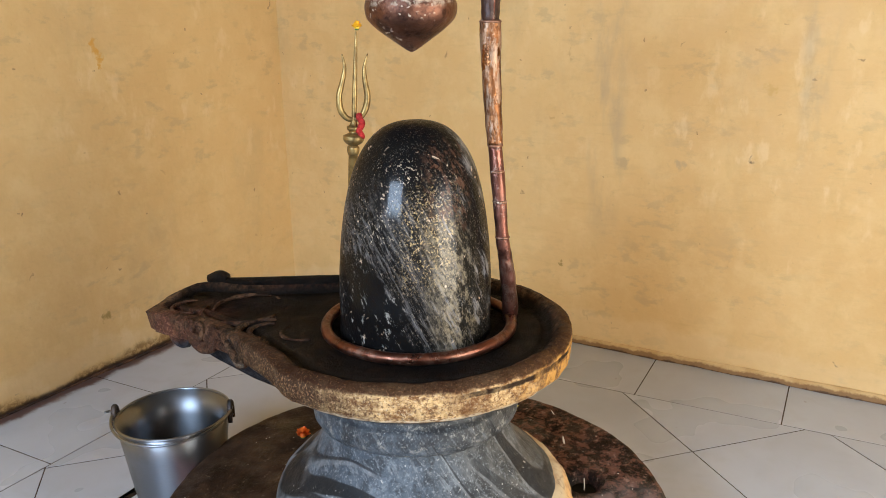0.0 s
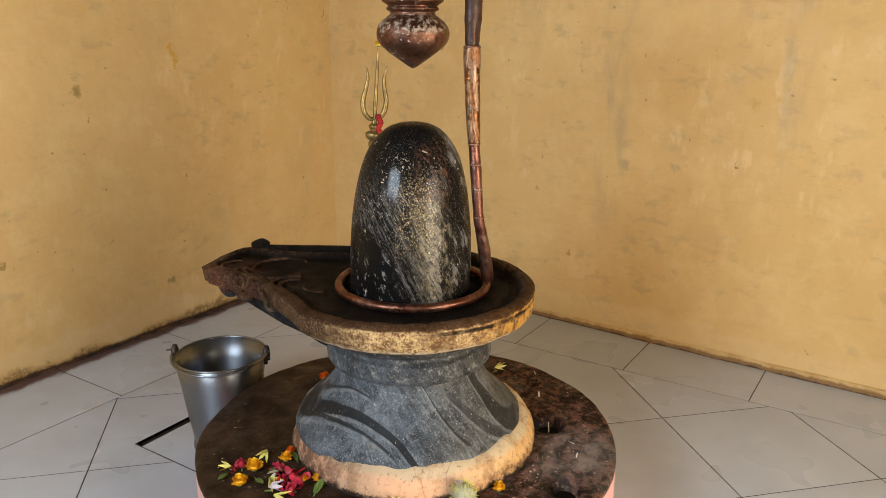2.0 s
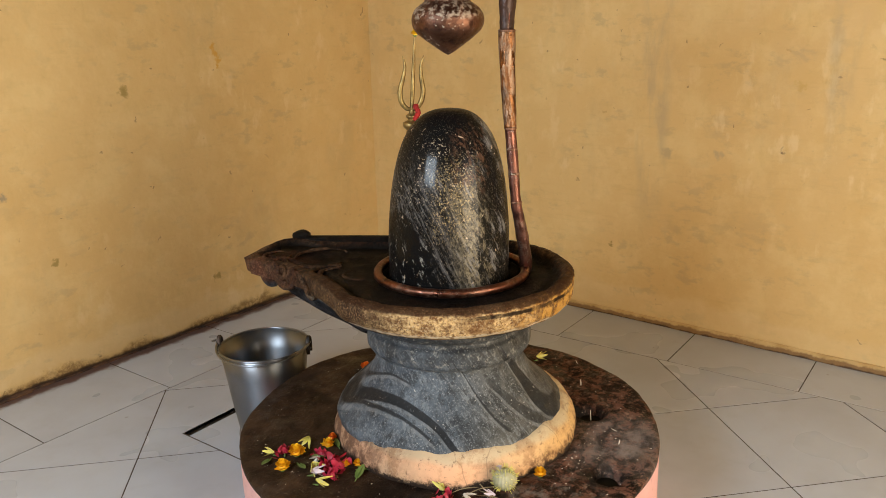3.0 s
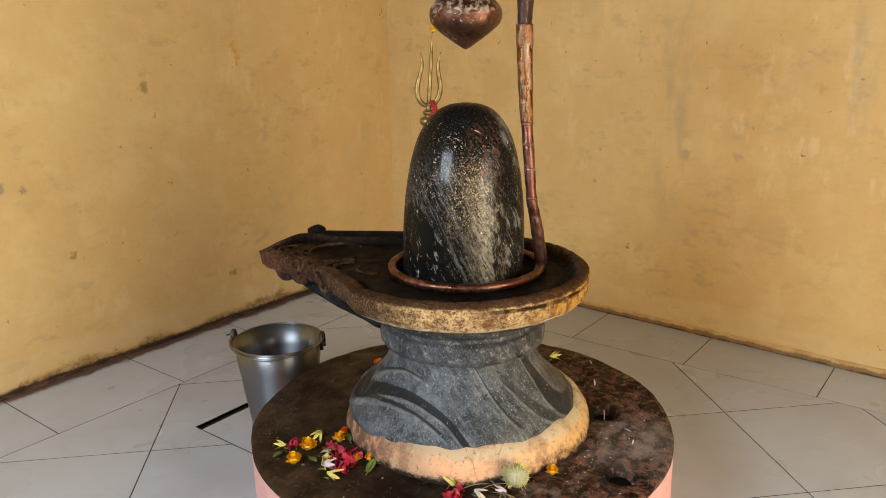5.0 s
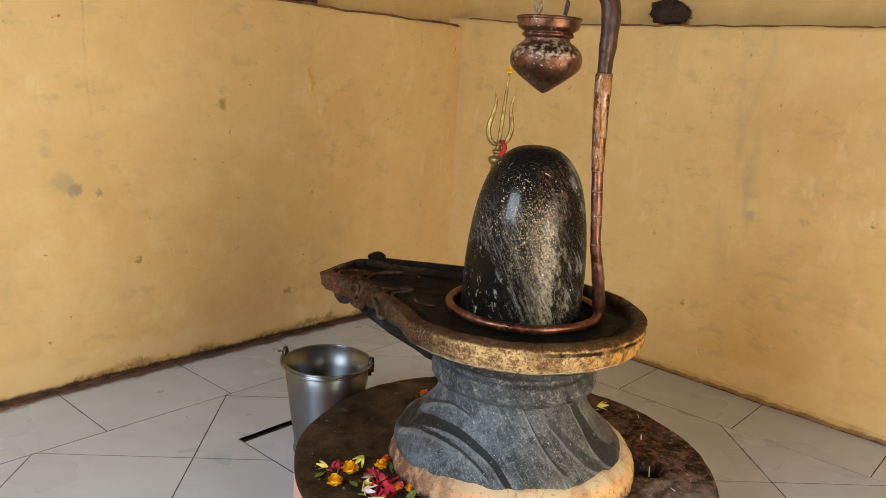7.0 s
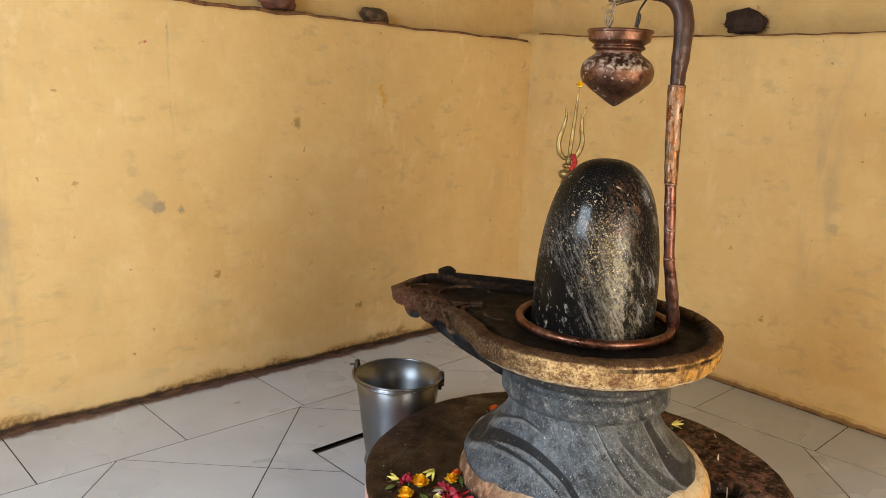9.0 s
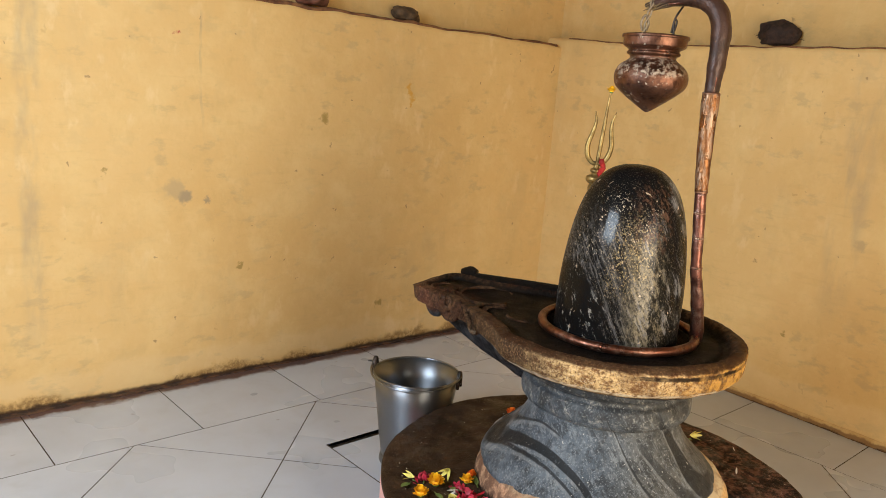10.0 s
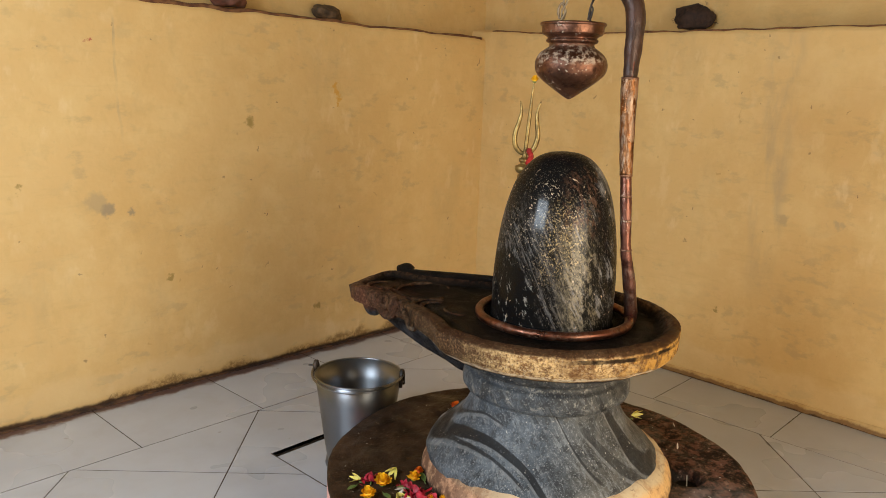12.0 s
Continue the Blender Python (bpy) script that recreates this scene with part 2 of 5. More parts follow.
def make_lingam_stone():
    """Black oiled stone: fibrous ash streaks, a bare black patch low down, flakes of dried sandal paste, a broad band
    of paste and painted warm reflection.
    """
    g = Graph("black_streaked_stone")
    local = g.node("ShaderNodeVectorMath", {0: g.pos, 1: (CX, CY, 0)}, operation="SUBTRACT").outputs[0]
    u, z, depth = g.dot(ACROSS, local), g.axis(2), g.dot((0.81, 0.586, 0), local)
    cross = g.math("ADD", g.math("MULTIPLY", u, 0.90), g.math("MULTIPLY", z, 0.43))
    length = g.math("SUBTRACT", g.math("MULTIPLY", u, 0.43), g.math("MULTIPLY", z, 0.90))
    slant = g.node("ShaderNodeCombineXYZ", {0: cross, 1: g.math("MULTIPLY", length, 0.10), 2: g.math("MULTIPLY", depth, 0.4)}).outputs[0]
    long_grain = g.node("ShaderNodeCombineXYZ", {0: cross, 1: g.math("MULTIPLY", length, 0.45), 2: depth}).outputs[0]
    wob = g.math("SUBTRACT", g.noise(22, 5, 0.7), 0.5)
    wu = g.math("ADD", u, g.math("MULTIPLY", wob, 0.07))
    wz = g.math("ADD", z, g.math("MULTIPLY", wob, 0.10))
    c = g.mix(g.noise(30, 4), (0.0022, 0.0022, 0.0028), (0.007, 0.0062, 0.006))

    def both(a, b):
        return g.math("MULTIPLY", a, b)

    # where the ash lies: not on the crown, not on the bare patch, thinly on the far flank
    crown = g.step(wz, 0.90, 1.02, 1, 0.0)
    patch = both(g.step(g.math("ADD", wz, g.math("MULTIPLY", wu, 2.0)), 0.655, 0.70, 1, 0), g.step(wz, 0.845, 0.875, 1, 0))
    bare = g.math("SUBTRACT", 1.0, patch)
    flank = g.step(wu, 0.070, 0.11, 1, 0.18)
    ash = both(both(crown, bare), flank)
    fibre = g.noise(150, 5, 0.72, slant)
    broad = g.noise(26, 4, 0.6, slant)
    haze = both(ash, g.math("ADD", g.step(fibre, 0.46, 0.64, 0, 0.62), g.step(broad, 0.46, 0.66, 0, 0.12)))
    c = g.mix(haze, c, (0.125, 0.118, 0.113))
    lines = both(both(crown, bare), g.step(g.noise(75, 4, 0.65, slant), 0.54, 0.64, 0, 0.55))
    c = g.mix(both(lines, g.step(wu, 0.06, 0.02, 1, 0.3)), c, (0.25, 0.25, 0.27))
    # broad band of paste and warm reflection put into the colour, grainy, from the shoulder down to the ring
    paste_glow = both(g.band(g.math("ADD", wu, g.math("MULTIPLY", z, 0.10)), 0.142, 0.026, 0.036), g.step(wz, 0.88, 0.965, 1, 0))
    paste_glow = both(paste_glow, g.step(g.noise(170, 5, 0.75, long_grain), 0.38, 0.62, 0.08, 0.72))
    c = g.mix(paste_glow, c, (0.27, 0.225, 0.15))
    # pale streaks on the dark flank and at the shoulder
    strip = both(g.band(g.math("ADD", g.math("MULTIPLY", wu, 0.90), g.math("MULTIPLY", z, 0.43)), 0.548, 0.006, 0.012), g.step(g.noise(110, 4, 0.7, slant), 0.40, 0.58, 0.1, 0.75))
    c = g.mix(both(strip, g.step(z, 0.90, 0.96)), c, (0.27, 0.27, 0.28))
    side = both(g.step(wu, 0.09, 0.12), g.step(g.noise(48, 5, 0.75, slant), 0.55, 0.66, 0, 0.7))
    c = g.mix(both(side, g.step(wz, 1.0, 1.06, 1, 0)), c, (0.24, 0.23, 0.22))
    # black runs wiped clean through the ash
    wiped = both(g.step(g.noise(30, 5, 0.75, long_grain), 0.47, 0.57, 0, 0.95), g.step(wu, 0.02, 0.08, 0.45, 1))
    c = g.mix(wiped, c, (0.006, 0.0055, 0.005))
    # fine dust of flecks, densest below the crown
    dust = g.step(g.noise(300, 4, 0.7, long_grain), 0.565, 0.65, 0, 0.9)
    dense = both(g.band(wz, 0.955, 0.055, 0.07), g.step(g.noise(17, 4, 0.6), 0.38, 0.60, 0.12, 0.85))
    dense = both(dense, g.step(wu, 0.04, 0.10, 1.0, 0.35))
    dense = g.math("MAXIMUM", dense, both(bare, g.step(z, 0.66, 1.06, 0.30, 0.10)))
    c = g.mix(both(dust, dense), c, (0.50, 0.42, 0.32))
    # flakes of dried paste, golden and rust
    golden = both(g.band(wu, 0.020, 0.030, 0.045), g.band(wz, 0.895, 0.050, 0.07))
    c = g.mix(both(golden, g.step(g.noise(230, 4, 0.7), 0.545, 0.62, 0, 0.8)), c, (0.46, 0.34, 0.17))
    rust = both(g.band(wu, 0.060, 0.022, 0.035), g.band(wz, 0.985, 0.045, 0.05))
    c = g.mix(both(rust, g.step(g.noise(90, 5, 0.75, long_grain), 0.48, 0.60, 0, 0.7)), c, (0.105, 0.052, 0.032))
    flakes = g.cells(46, g.warped(38, 0.06)).outputs["Distance"]
    c = g.mix(both(g.step(flakes, 0.10, 0.20, 0.9, 0), g.step(g.noise(11, 3), 0.50, 0.60)), c, (0.52, 0.40, 0.29))
    # larger chips low on the bare patch
    chips = g.noise(60, 5, 0.75, g.node("ShaderNodeCombineXYZ", {0: cross, 1: g.math("MULTIPLY", length, 0.35), 2: depth}).outputs[0])
    c = g.mix(both(both(patch, g.step(wz, 0.67, 0.80, 1.0, 0.55)), g.step(chips, 0.575, 0.65, 0, 0.8)), c, (0.38, 0.37, 0.34))
    rough = g.step(g.noise(120, 4, 0.7), 0.35, 0.65, 0.30, 0.48)
    g.put("Coat Weight", 0.24)
    g.put("Coat Roughness", 0.13)
    return g.finish(c, rough, 0, g.math("ADD", g.math("MULTIPLY", dust, 0.4), g.noise(130, 5, 0.7)), 0.25, 0.004, 0.03)


def make_pedestal_stone():
    """Blue-grey slate: slanting dark bands, partly groove shade put into the colour, fine pale scratches and flecks."""
    g = Graph("blue_grey_slate")
    local = g.node("ShaderNodeVectorMath", {0: g.pos, 1: (CX, CY, 0)}, operation="SUBTRACT").outputs[0]
    u, z, depth = g.dot(ACROSS, local), g.axis(2), g.dot((0.81, 0.586, 0), local)
    c = g.mix(g.step(g.noise(7, 5, 0.6), 0.35, 0.68), (0.048, 0.060, 0.075), (0.108, 0.130, 0.156))
    # warm light from one side tinted into the slate as brownish grey
    c = g.mix(g.step(u, -0.02, 0.16, 0, 0.75), c, g.mix(g.noise(11, 5), (0.060, 0.057, 0.048), (0.125, 0.115, 0.094)))
    c = g.mix(g.step(g.noise(15, 6, 0.75), 0.44, 0.62, 0, 0.75), c, (0.018, 0.020, 0.023))
    c = g.mix(g.step(g.noise(48, 6, 0.78), 0.50, 0.64, 0, 0.65), c, (0.014, 0.015, 0.017))
    slant = g.node("ShaderNodeCombineXYZ", {0: g.math("ADD", g.math("MULTIPLY", u, 0.85), g.math("MULTIPLY", z, 0.5)), 1: g.math("MULTIPLY", g.math("SUBTRACT", g.math("MULTIPLY", u, 0.5), g.math("MULTIPLY", z, 0.85)), 0.14), 2: g.math("MULTIPLY", depth, 0.5)}).outputs[0]
    c = g.mix(g.step(g.noise(95, 5, 0.75, slant), 0.51, 0.66, 0, 0.60), c, (0.20, 0.215, 0.23))
    c = g.mix(g.step(g.noise(210, 3, 0.6), 0.55, 0.66, 0, 0.55), c, (0.25, 0.265, 0.28))
    # stone's dark bands and groove shade put into the colour, pale at the edges
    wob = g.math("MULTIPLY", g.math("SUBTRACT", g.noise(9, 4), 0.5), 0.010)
    for off, slope, curve, half, low, high, amount in GROOVE_BANDS:
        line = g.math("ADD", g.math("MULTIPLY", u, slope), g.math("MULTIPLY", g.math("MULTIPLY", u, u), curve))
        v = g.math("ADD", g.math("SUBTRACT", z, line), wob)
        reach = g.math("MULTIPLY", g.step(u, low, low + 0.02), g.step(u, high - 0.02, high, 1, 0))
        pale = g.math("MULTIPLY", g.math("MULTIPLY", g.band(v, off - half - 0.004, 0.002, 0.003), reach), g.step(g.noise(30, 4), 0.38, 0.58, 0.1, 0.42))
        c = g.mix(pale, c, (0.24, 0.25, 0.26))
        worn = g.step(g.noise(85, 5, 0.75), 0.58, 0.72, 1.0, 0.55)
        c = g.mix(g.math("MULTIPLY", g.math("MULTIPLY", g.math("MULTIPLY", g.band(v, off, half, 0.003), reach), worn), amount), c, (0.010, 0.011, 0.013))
    # shade under the basin put into the colour, in ragged runs over the roll
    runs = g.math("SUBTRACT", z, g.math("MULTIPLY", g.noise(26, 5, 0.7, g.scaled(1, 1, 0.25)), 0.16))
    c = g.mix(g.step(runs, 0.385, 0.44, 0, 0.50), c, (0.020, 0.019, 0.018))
    c = g.mix(g.math("MULTIPLY", g.step(g.noise(55, 6, 0.8), 0.53, 0.64, 0, 0.70), g.step(z, 0.44, 0.50)), c, (0.28, 0.27, 0.24))
    chips = g.cells(70, g.warped(50, 0.03)).outputs["Distance"]
    c = g.mix(g.math("MULTIPLY", g.step(chips, 0.08, 0.18, 0.85, 0), g.step(g.noise(13, 3), 0.50, 0.58)), c, (0.42, 0.41, 0.38))
    return g.finish(c, g.step(g.noise(20, 4), 0.3, 0.7, 0.40, 0.62), 0, g.noise(60, 6, 0.75), 0.5, 0.005, 0.25)


# dark bands and carved lines of the pedestal: height at its axis, slope and bend, half width, reach across, depth of
# tone
GROOVE_BANDS = [
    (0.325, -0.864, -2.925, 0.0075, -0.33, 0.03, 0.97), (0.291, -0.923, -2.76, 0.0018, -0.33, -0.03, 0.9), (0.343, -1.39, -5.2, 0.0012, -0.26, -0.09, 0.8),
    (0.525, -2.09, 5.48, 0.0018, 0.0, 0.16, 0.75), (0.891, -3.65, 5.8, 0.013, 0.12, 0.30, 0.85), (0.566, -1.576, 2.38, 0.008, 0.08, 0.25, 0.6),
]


def make_basin_stone():
    """Stone basin, soaked black with oil on top, its outer face grainy buff, warm light painted as ochre on one side,
    red-brown on the spout.
    """
    g = Graph("oil_soaked_stone")
    local = g.node("ShaderNodeVectorMath", {0: g.pos, 1: (CX, CY, 0)}, operation="SUBTRACT").outputs[0]
    z, across = g.axis(2), g.dot(ACROSS, local)
    rad = g.node("ShaderNodeVectorMath", {0: g.scaled(1, 1, 0, local)}, operation="LENGTH").outputs["Value"]
    front = g.dot((-0.70, -0.71, 0.0), local)
    wob = g.math("SUBTRACT", g.noise(24, 5, 0.7), 0.5)
    dark = g.mix(g.step(g.noise(12, 5), 0.35, 0.65), (0.0022, 0.0018, 0.0017), (0.008, 0.005, 0.0036))
    dark = g.mix(g.step(g.noise(26, 6, 0.75), 0.54, 0.66, 0, 0.6), dark, (0.024, 0.011, 0.006))
    # raised carving and lip, handled until the oil wore off
    worn = g.node("ShaderNodeAttribute", attribute_name="worn").outputs["Fac"]
    crust = g.math("MULTIPLY", worn, g.math("ADD", g.step(g.noise(62, 6, 0.78), 0.46, 0.60, 0, 0.55), g.step(g.noise(15, 5, 0.7), 0.42, 0.62, 0, 0.35)))
    dark = g.mix(crust, dark, g.mix(g.step(g.noise(21, 4), 0.4, 0.6), (0.10, 0.042, 0.023), (0.20, 0.104, 0.053)))
    # grainy outer face
    speck = g.noise(210, 4, 0.7)
    blot = g.noise(38, 6, 0.72, g.scaled(1, 1, 1.6))
    buff = g.mix(g.step(blot, 0.36, 0.60), (0.16, 0.070, 0.024), (0.66, 0.45, 0.215))
    buff = g.mix(g.step(speck, 0.52, 0.63, 0, 0.55), buff, (0.64, 0.53, 0.36))
    buff = g.mix(g.step(g.noise(160, 5, 0.75), 0.51, 0.60, 0, 0.8), buff, (0.095, 0.044, 0.019))
    buff = g.mix(g.step(g.noise(13, 5, 0.7), 0.50, 0.63, 0, 0.5), buff, (0.12, 0.055, 0.022))
    # warm light on one side of the rim put into the colour as ochre
    ochre = g.mix(g.step(g.noise(46, 6, 0.75), 0.40, 0.58), (0.10, 0.038, 0.011), (0.56, 0.29, 0.060))
    buff = g.mix(g.step(g.math("ADD", across, g.math("MULTIPLY", wob, 0.12)), 0.10, 0.26, 0, 0.85), buff, ochre)
    umber = g.mix(g.step(speck, 0.50, 0.64), (0.036, 0.017, 0.010), (0.27, 0.155, 0.075))
    buff = g.mix(g.step(g.math("ADD", across, g.math("MULTIPLY", wob, 0.25)), -0.24, -0.08, 0.94, 0), buff, umber)
    wz = g.math("ADD", z, g.math("MULTIPLY", wob, 0.016))
    lip = g.mix(g.step(speck, 0.54, 0.66, 0, 0.55), (0.040, 0.017, 0.009), (0.25, 0.12, 0.045))
    buff = g.mix(g.step(wz, 0.668, 0.674, 0, 0.92), buff, lip)
    # groove shade under the lip on one side put into the colour, and a pale line at the lower arris
    run = g.math("MULTIPLY", g.band(wz, 0.661, 0.003, 0.004), g.step(across, 0.02, 0.08))
    buff = g.mix(g.math("MULTIPLY", run, g.step(g.noise(9, 3), 0.40, 0.55, 0.3, 0.95)), buff, (0.012, 0.007, 0.005))
    buff = g.mix(g.math("MULTIPLY", g.band(wz, 0.616, 0.003, 0.004), g.step(blot, 0.40, 0.55, 0, 0.7)), buff, (0.66, 0.58, 0.44))
    rim = g.math("MULTIPLY", g.step(g.math("ADD", rad, g.math("MULTIPLY", wob, 0.03)), 0.302, 0.316), g.step(front, -0.10, 0.10))
    rim = g.math("MULTIPLY", rim, g.step(wz, 0.598, 0.612))
    c = g.mix(rim, dark, buff)
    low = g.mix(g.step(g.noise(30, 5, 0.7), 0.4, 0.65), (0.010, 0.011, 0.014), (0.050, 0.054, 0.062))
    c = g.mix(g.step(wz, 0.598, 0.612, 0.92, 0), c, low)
    red = g.math("MULTIPLY", g.math("MULTIPLY", g.step(rad, 0.36, 0.60), g.step(front, -0.36, -0.24)), g.step(g.noise(17, 6, 0.72), 0.38, 0.58, 0.08, 0.95))
    c = g.mix(g.math("MULTIPLY", red, g.step(z, 0.59, 0.62)), c, g.mix(g.step(speck, 0.5, 0.62), (0.075, 0.026, 0.016), (0.21, 0.095, 0.050)))
    g.put("Coat Weight", g.math("MULTIPLY", 0.20, g.math("SUBTRACT", 1.0, rim)))
    g.put("Coat Roughness", 0.20)
    relief = g.math("ADD", g.math("ADD", g.noise(48, 6, 0.75), g.math("MULTIPLY", g.noise(16, 4), 1.0)), g.math("MULTIPLY", speck, 0.35))
    made = g.finish(c, g.step(g.noise(16, 4), 0.3, 0.7, 0.45, 0.75), 0, relief, 0.9, 0.010, 0.05)
    g.t.links.new(g.b.inputs["Normal"].links[0].from_socket, g.b.inputs["Coat Normal"])
    return made


def make_mortar():
    g = Graph("peach_lime_mortar")
    z = g.axis(2)
    right = g.dot(ACROSS, g.node("ShaderNodeVectorMath", {0: g.pos, 1: (CX, CY, 0)}, operation="SUBTRACT").outputs[0])
    c = g.mix(g.step(g.noise(8, 4), 0.35, 0.65), (0.70, 0.40, 0.24), (0.64, 0.42, 0.26))
    # warm light on this side of the ring put into the colour as ochre
    c = g.mix(g.step(right, 0.05, 0.30, 0, 0.8), c, (0.62, 0.39, 0.15))
    # cream slope above the arris
    c = g.mix(g.step(g.math("ADD", z, g.math("MULTIPLY", g.noise(9, 4), 0.03)), 0.304, 0.318, 0, 0.75), c, (0.50, 0.42, 0.28))
    c = g.mix(g.step(g.noise(15, 6, 0.72), 0.50, 0.66, 0, 0.6), c, (0.34, 0.18, 0.085))
    c = g.mix(g.step(g.noise(70, 6, 0.75), 0.56, 0.66, 0, 0.6), c, (0.11, 0.055, 0.032))
    stain = g.math("MULTIPLY", g.step(right, 0.10, 0.24), g.step(g.math("ADD", z, g.math("MULTIPLY", g.noise(14, 6, 0.7), -0.10)), 0.205, 0.235, 1, 0))
    c = g.mix(g.math("MULTIPLY", stain, g.step(g.noise(60, 5, 0.7), 0.40, 0.58, 0.25, 0.9)), c, (0.12, 0.055, 0.024))
    c = g.mix(g.math("MULTIPLY", g.step(right, -0.02, -0.26), g.step(g.noise(26, 6, 0.75), 0.36, 0.56, 0.3, 0.95)), c, (0.12, 0.06, 0.038))
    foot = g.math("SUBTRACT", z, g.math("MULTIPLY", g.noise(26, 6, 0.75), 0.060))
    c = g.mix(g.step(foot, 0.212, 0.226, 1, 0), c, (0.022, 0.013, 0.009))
    crack = g.cells(5, g.warped(9, 0.12, g.scaled(1, 1, 0.15)), "DISTANCE_TO_EDGE").outputs["Distance"]
    c = g.mix(g.step(crack, 0.002, 0.009, 0.35, 0), c, (0.10, 0.05, 0.03))
    return g.finish(c, 0.7, 0, g.noise(35, 6, 0.7), 0.6, 0.008, 0.25)


def make_platform_top():
    g = Graph("soot_and_oil_stained_cement")
    right = g.dot(ACROSS, g.node("ShaderNodeVectorMath", {0: g.pos, 1: (CX, CY, 0)}, operation="SUBTRACT").outputs[0])
    c = g.mix(g.step(g.noise(7, 6, 0.65), 0.35, 0.68), (0.004, 0.003, 0.0026), (0.022, 0.012, 0.008))
    # worn brown cement on the spout's side
    umber = g.mix(g.step(g.noise(11, 6, 0.7), 0.35, 0.65), (0.020, 0.011, 0.006), (0.062, 0.034, 0.019))
    c = g.mix(g.step(g.math("ADD", right, g.math("MULTIPLY", g.math("SUBTRACT", g.noise(6, 5), 0.5), 0.2)), -0.10, -0.32, 0, 0.85), c, umber)
    # red-brown scale breaking through on the other
    scale = g.noise(30, 6, 0.75, g.warped(12, 0.05))
    c = g.mix(g.math("MULTIPLY", g.step(right, -0.02, 0.28), g.step(scale, 0.46, 0.58, 0, 0.9)), c, (0.150, 0.066, 0.044))
    c = g.mix(g.math("MULTIPLY", g.step(right, 0.10, 0.40), g.step(g.noise(52, 6, 0.78), 0.55, 0.66, 0, 0.8)), c, (0.27, 0.17, 0.125))
    ash = g.math("MULTIPLY", g.step(g.away((1.45, 0.435, 0.235)), 0.03, 0.20, 1, 0), g.step(g.noise(15, 6, 0.72), 0.36, 0.62, 0.15, 0.85))
    c = g.mix(ash, c, (0.25, 0.21, 0.19))
    ash = g.math("MULTIPLY", g.step(g.away((1.13, 0.50, 0.235)), 0.03, 0.22, 1, 0), g.step(g.noise(21, 6, 0.75), 0.48, 0.66, 0.0, 0.7))
    c = g.mix(ash, c, (0.20, 0.165, 0.14))
    for hx, hy, r, depth in HOLLOWS:
        halo = g.math("ADD", g.away((hx - 0.012, hy + 0.010, 0.235)), g.math("MULTIPLY", g.math("SUBTRACT", g.noise(26, 5, 0.7), 0.5), 0.07))
        c = g.mix(g.step(halo, r * 0.9, r * 2.0, 0.97, 0), c, (0.004, 0.003, 0.003))
    c = g.mix(g.step(g.noise(95, 4, 0.7), 0.62, 0.70, 0, 0.55), c, (0.24, 0.17, 0.12))
    crumbs = g.cells(42, g.warped(30, 0.05)).outputs["Distance"]
    c = g.mix(g.math("MULTIPLY", g.step(crumbs, 0.05, 0.10, 0.7, 0), g.step(g.noise(9, 3), 0.52, 0.62)), c, (0.42, 0.33, 0.22))
    return g.finish(c, g.step(g.noise(12, 4), 0.35, 0.65, 0.34, 0.7), 0, g.noise(40, 6, 0.7), 0.7, 0.007, g.step(g.noise(9, 5, 0.6), 0.50, 0.7, 0.08, 0.35))


def make_pink():
    g = Graph("pink_oil_paint")
    c = g.mix(g.step(g.noise(5, 5), 0.35, 0.7), (0.72, 0.40, 0.36), (0.66, 0.33, 0.30))
    c = g.mix(g.step(g.noise(30, 5, 0.7), 0.58, 0.72, 0, 0.6), c, (0.38, 0.22, 0.17))
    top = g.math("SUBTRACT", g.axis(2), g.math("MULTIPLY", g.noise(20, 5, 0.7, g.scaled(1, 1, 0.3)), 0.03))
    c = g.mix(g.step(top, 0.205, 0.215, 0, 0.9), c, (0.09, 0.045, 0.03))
    return g.finish(c, 0.45, 0, g.noise(25, 4), 0.2)


def make_copper(name="aged_copper", chalk=0.5, tone=(0.34, 0.15, 0.085), band=None, stretch=1.0, metallic=0.95, dull=0.0, dents=0.3):
    g = Graph(name)
    c = g.mix(g.step(g.noise(18, 5, 0.6), 0.35, 0.7), tone, tuple(v * 0.42 for v in tone))
    c = g.mix(g.step(g.noise(44, 6, 0.7, g.scaled(1, 1, stretch)), 0.50, 0.66, 0, 0.75), c, (0.045, 0.020, 0.016))
    where = g.step(g.noise(7, 3), 0.56 if band else 0.46, 0.70)
    if band:
        where = g.math("MAXIMUM", where, g.band(g.axis(2), band[0], band[1], band[1]))
    lime = g.math("MULTIPLY", g.step(g.noise(70, 6, 0.75, g.scaled(1, 1, stretch)), 0.47, 0.57), g.math("MULTIPLY", where, chalk))
    # dried drops
    drops = g.cells(88, g.warped(40, 0.03)).outputs["Distance"]
    lime = g.math("MAXIMUM", lime, g.math("MULTIPLY", g.band(drops, 0.20, 0.03, 0.06), g.math("MULTIPLY", g.step(g.noise(16, 3), 0.48, 0.58), chalk)))
    c = g.mix(lime, c, (0.58, 0.49, 0.38))
    metal = g.math("SUBTRACT", metallic, lime, True)
    rough = g.math("ADD", g.step(g.noise(25, 4), 0.3, 0.7, 0.22 + dull, 0.42 + dull), g.math("MULTIPLY", lime, 0.4))
    relief = g.math("ADD", g.noise(38, 5, 0.7), g.math("MULTIPLY", lime, 0.5))
    return g.finish(c, rough, metal, relief, dents, 0.006)


